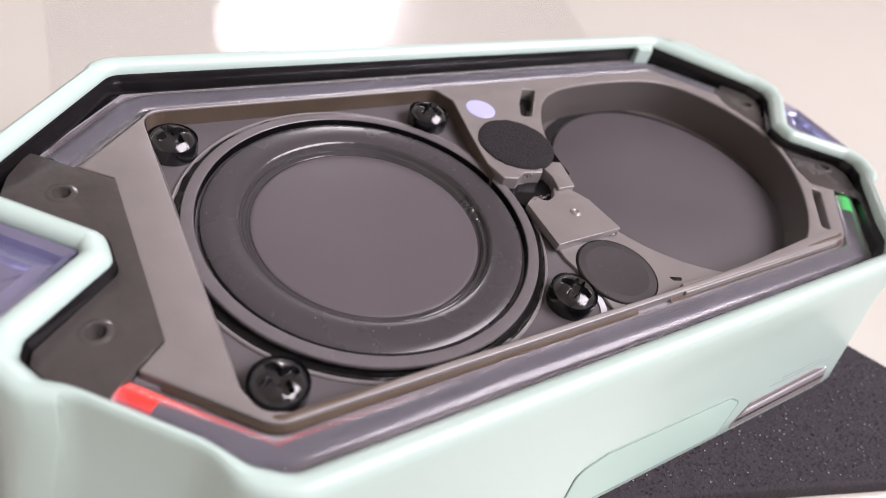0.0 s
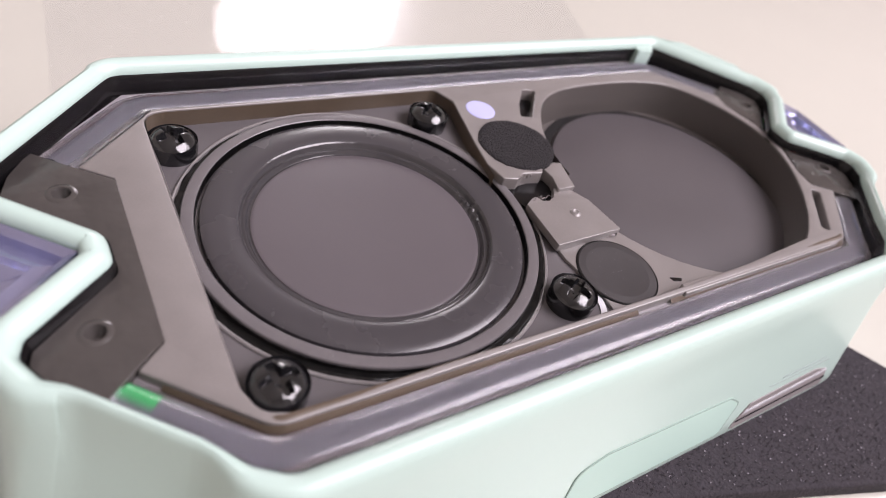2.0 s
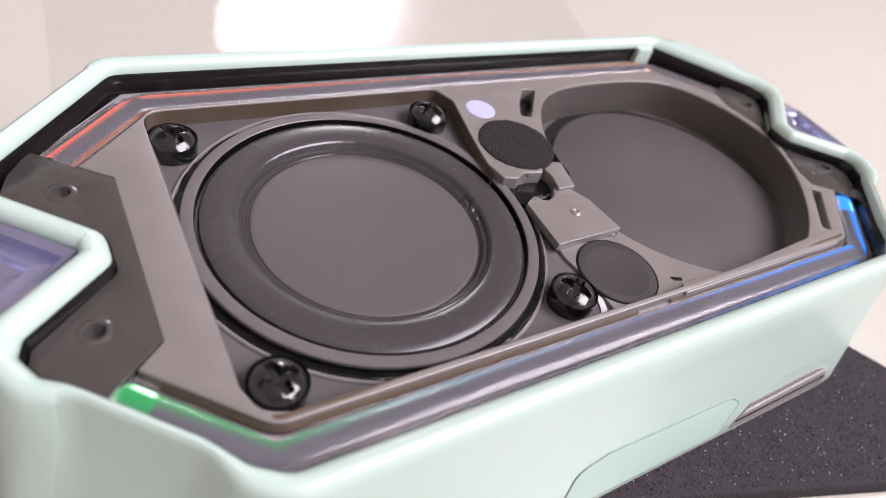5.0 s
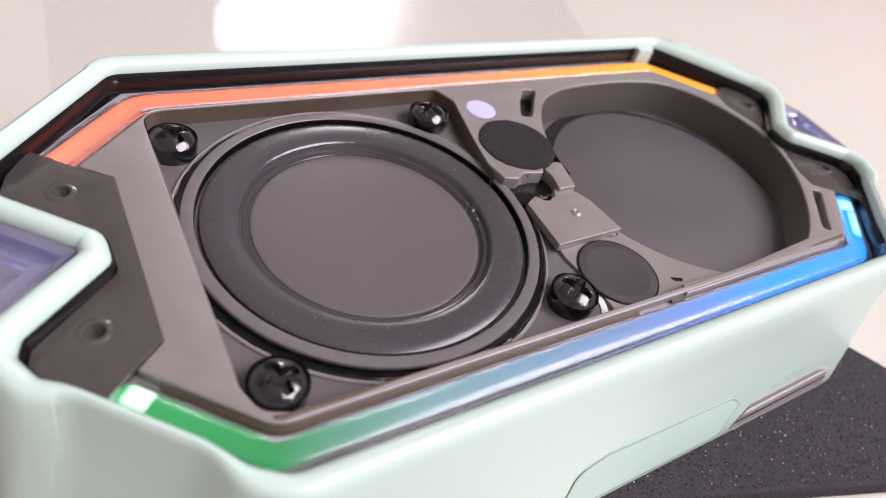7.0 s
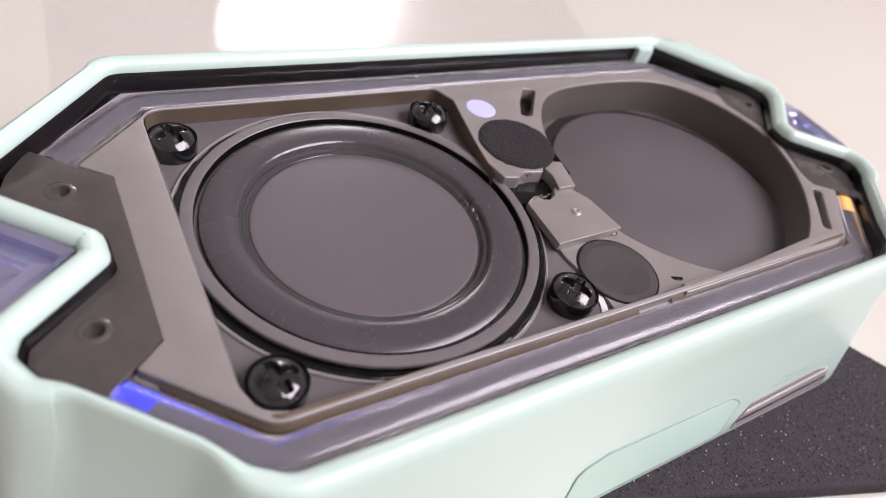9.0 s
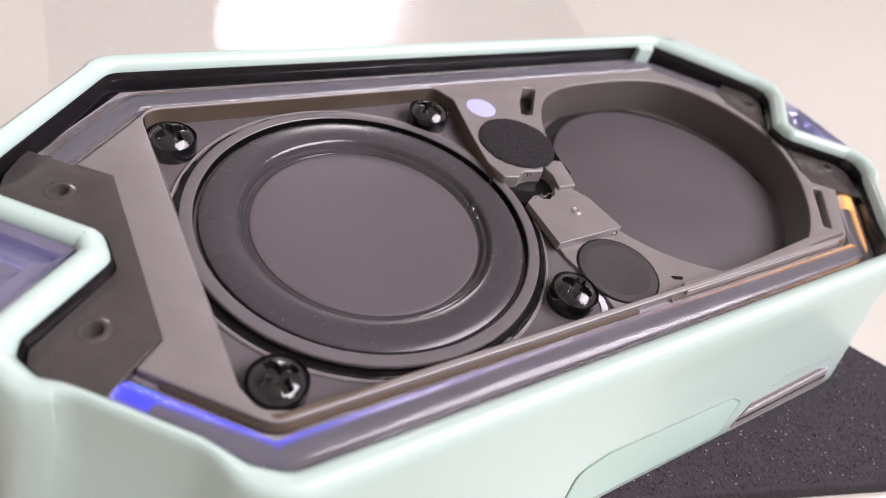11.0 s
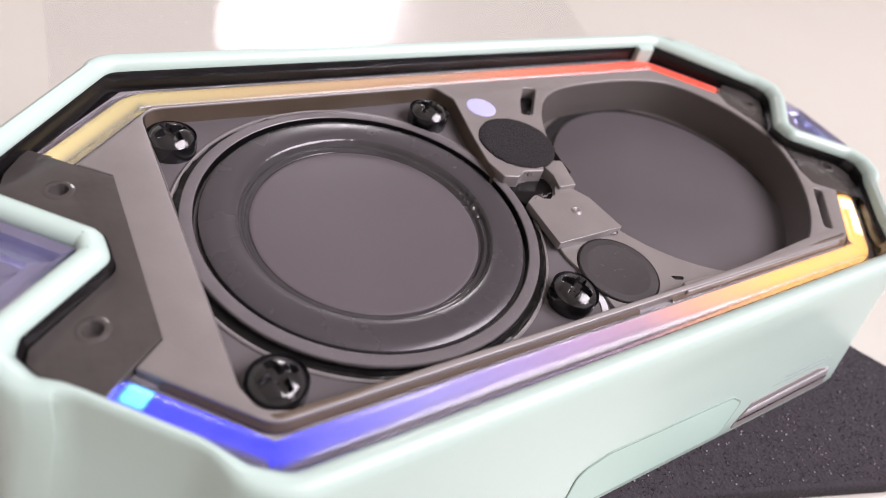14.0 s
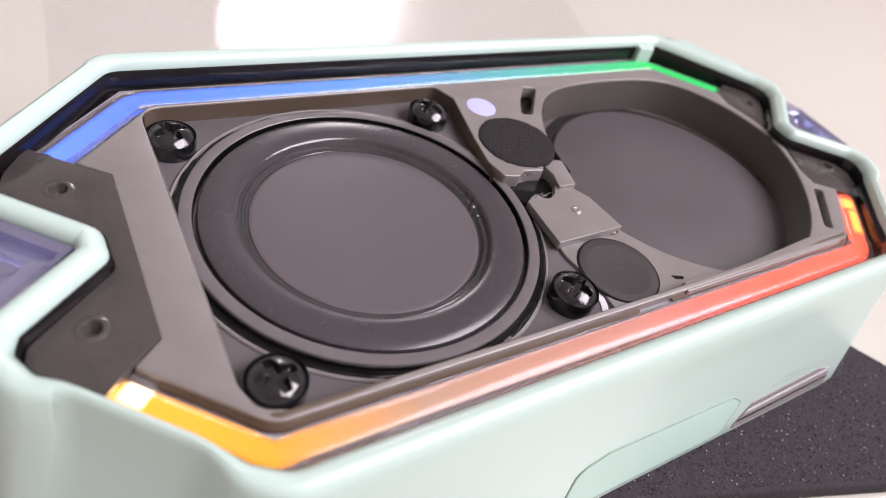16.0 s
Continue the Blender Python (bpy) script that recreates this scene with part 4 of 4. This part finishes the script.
def motions():
    """The added bars turn a glowing stripe under the guide to imitate the LEDs; the cone pumps."""
    base = {"A": 0, "B": 90, "C": 180, "D": -90}
    lamps = [
        (0.0, "D", .35, .3, 0, 0),
        (0.1, "D", 1, 1, .3, .7),
        (0.2, "D", 1, .45, .05, .1),
        (0.3, "D", 0, .05, 0, .3),
        (0.4, "D", .4, .35, .1, .35),
        (0.5, "D", .95, .85, .3, .5),
        (0.6, "D", .6, .15, .05, .1),
        (0.65, "A", 0, 0, 0, 0),
        (0.7, "A", .7, .75, .7, .75),
        (0.8, "A", 1, 1, 1, 1),
        (0.9, "A", .55, .8, .85, .85),
        (1.0, "A", .8, .8, 1, 1),
        (1.1, "A", 1, 1, .95, .95),
        (1.3, "A", 1, .95, 1, 1),
        (1.4, "A", .7, .8, .95, .95),
        (1.5, "A", .4, .35, .45, .5),
        (1.6, "A", .4, .4, .3, .5),
        (1.7, "A", .35, .35, .8, .85),
        (1.8, "A", 1, 1, 1, 1),
        (1.9, "A", .8, 1, 1, 1),
        (2.0, "A", .15, .1, .1, .1),
        (2.1, "A", 0, .05, 0, 0),
        (2.2, "A", .65, .75, .4, .45),
        (2.3, "A", 1, .8, .15, .2),
        (2.4, "A", .7, .7, .75, .75),
        (2.5, "A", 1, 1, .95, .95),
        (2.6, "A", .7, .75, .9, .95),
        (2.7, "A", .1, .75, .9, .95),
        (2.8, "A", .5, .5, .45, .45),
        (2.9, "A", .5, .7, .65, .75),
        (3.0, "A", .4, .45, .5, .6),
        (3.1, "A", .75, .7, .9, .9),
        (3.2, "A", .8, .6, .3, .4),
        (3.3, "A", .45, .15, .1, .1),
        (3.4, "A", .1, .3, .3, .4),
        (3.5, "A", .4, .45, .35, .4),
        (3.6, "A", .7, .75, .75, .8),
        (3.7, "A", 1, 1, 1, 1),
        (3.8, "A", .75, .2, .15, .15),
        (3.9, "A", 0, 0, .1, .15),
        (4.0, "A", .05, .3, .35, .35),
        (4.1, "A", .2, .75, .9, .95),
        (4.2, "A", .8, .85, .85, .9),
        (4.5, "A", .3, .3, .3, .3),
        (4.8, "A", 1, .9, .9, .9),
        (5.1, "A", .3, .3, .2, .3),
        (5.4, "A", .9, .9, .8, .8),
        (5.7, "A", .2, .2, .1, .2),
        (6.0, "A", .9, .8, .8, .8),
        (6.3, "A", 1, .8, .3, .2),
        (6.4, "A", .95, .6, .2, .15),
        (6.5, "A", .6, .15, .15, .15),
        (6.6, "A", .55, .6, .4, .5),
        (6.7, "A", 1, 1, .75, .75),
        (6.8, "A", .75, .85, .85, .9),
        (6.9, "A", .75, .75, .65, .7),
        (7.0, "A", 1, .95, .85, .9),
        (7.1, "A", .7, .7, .65, .75),
        (7.2, "A", .4, .45, .4, .4),
        (7.3, "A", 1, .75, .3, .3),
        (7.4, "A", .55, .15, .1, .1),
        (7.5, "A", .4, .4, .7, .75),
        (7.6, "A", .7, .75, .2, .15),
        (7.65, "B", 0, 0, 0, 0),
        (7.7, "B", .45, .8, .75, .75),
        (7.8, "B", 1, 1, .9, .9),
        (7.9, "B", 1, 1, .85, .85),
        (8.0, "B", .8, .75, .5, .75),
        (8.1, "B", .95, .9, .35, .15),
        (8.2, "B", .9, .9, .55, .65),
        (8.3, "B", .95, 1, .8, .85),
        (8.5, "B", 1, 1, .75, .75),
        (8.6, "B", .9, .9, .45, .7),
        (8.7, "B", .9, .85, .35, .6),
        (8.8, "B", 1, 1, .85, .9),
        (8.9, "B", .95, .95, .8, .8),
        (9.0, "B", .35, .3, .1, .1),
        (9.1, "B", .95, 1, .85, .9),
        (9.2, "B", .35, .3, .2, .3),
        (9.5, "B", 1, 1, .8, .85),
        (9.8, "B", .4, .4, .3, .4),
        (10.1, "B", 1, 1, .8, .8),
        (10.4, "B", .3, .3, .2, .2),
        (10.7, "B", .9, .9, .8, .8),
        (11.0, "B", .4, .4, .3, .3),
        (11.3, "B", 1, 1, .9, .9),
        (11.4, "B", .9, .85, .6, .7),
        (11.5, "B", 1, 1, .8, .85),
        (11.6, "B", .45, .55, .35, .7),
        (11.7, "B", 1, 1, .85, .85),
        (11.8, "B", .75, .8, .65, .8),
        (11.9, "B", .1, .15, .1, .1),
        (12.0, "B", 0, .05, .15, .2),
        (12.1, "B", .4, .4, .2, .3),
        (12.2, "B", .95, .75, .3, .4),
        (12.3, "B", .9, .95, .85, .9),
        (12.4, "B", .8, .75, .4, .6),
        (12.5, "B", 1, 1, .75, .75),
        (12.6, "B", .95, .95, .6, .75),
        (12.7, "B", .4, .4, .25, .35),
        (12.8, "B", .55, .45, .3, .45),
        (12.9, "B", 1, 1, .75, .75),
        (13.0, "B", 1, .95, .75, .75),
        (13.2, "B", 1, 1, .85, .85),
        (13.5, "B", .8, .9, .7, .75),
        (13.7, "B", 1, 1, .75, .75),
        (13.9, "B", .05, .7, .4, .75),
        (14.0, "B", .75, .95, .8, .9),
        (14.1, "B", 1, 1, .85, .85),
        (14.3, "B", .45, .75, .55, .75),
        (14.4, "B", .95, .75, .3, .3),
        (14.5, "B", .7, .1, .1, .1),
        (14.6, "B", .4, .05, .15, .3),
        (14.65, "C", 0, 0, 0, 0),
        (14.7, "C", 1, 1, .75, .8),
        (14.8, "C", 1, .9, .5, .15),
        (14.9, "C", 1, .95, .8, .85),
        (15.0, "C", .4, .35, .2, .25),
        (15.2, "C", 1, .95, .6, .7),
        (15.4, "C", .95, .95, .8, .85),
        (15.5, "C", 1, 1, .95, .85),
        (15.6, "C", .05, .2, .5, .75),
        (15.8, "C", .4, .5, .5, .6),
        (16.0, "C", 1, 1, .95, .95),
    ]
    which = {"FL0": 0, "FR0": 1, "FL1": 0, "FL2": 0, "FR2": 1, "FR1": 1, "BL1": 2, "BL2": 2, "BR2": 3, "BR1": 3}
    for key, (core, (x, y, heading)) in CORES.items():
        rows = []
        for t, palette, *levels in lamps:
            level = levels[which[key]]
            if key[2] == "2":
                level = levels[which[key]] * 0.6 + levels[which[key] ^ 1] * 0.4
            if key[2] == "0" and level < 1.1:
                level = 0.0 if level < 0.12 else 0.45 + level * 0.4 if level < 0.72 else 1.15
            elif key[2] != "0" and level < 1:
                level = max(0.0, level * 1.2 - 0.2)
            turn = base[palette] + 45 * (level if level > 0.3 else level * level / 0.3)
            rows.append((t, pose(x * MM, y * MM, CORE_Z * MM, 0, 0, heading) @ pose(0, 0, 0, turn)))
        walk(core, rows)
    lift = [(0.0, 0.0), (0.5, 0.05), (1.0, -0.05), (1.5, 0.22), (1.8, -0.1), (2.0, 0.15), (2.5, 0.0), (3.0, 0.2), (3.5, 0.2), (4.0, 0.0), (4.2, 0.05), (5.2, 0.1),
            (6.3, 0.0), (6.5, 0.1), (7.0, 0.0), (7.5, 0.15), (8.0, 0.0), (8.5, 0.1), (9.0, 0.0), (10.2, 0.1), (11.5, 0.0), (12.0, 0.05), (12.5, 0.2), (13.0, 0.1),
            (13.5, 0.0), (14.0, 0.15), (14.5, 0.0), (15.0, 0.05), (15.5, 0.15), (16.0, 0.25)]
    walk(surround, [(t, pose(0, 0, z * MM)) for t, z in lift])


motions()
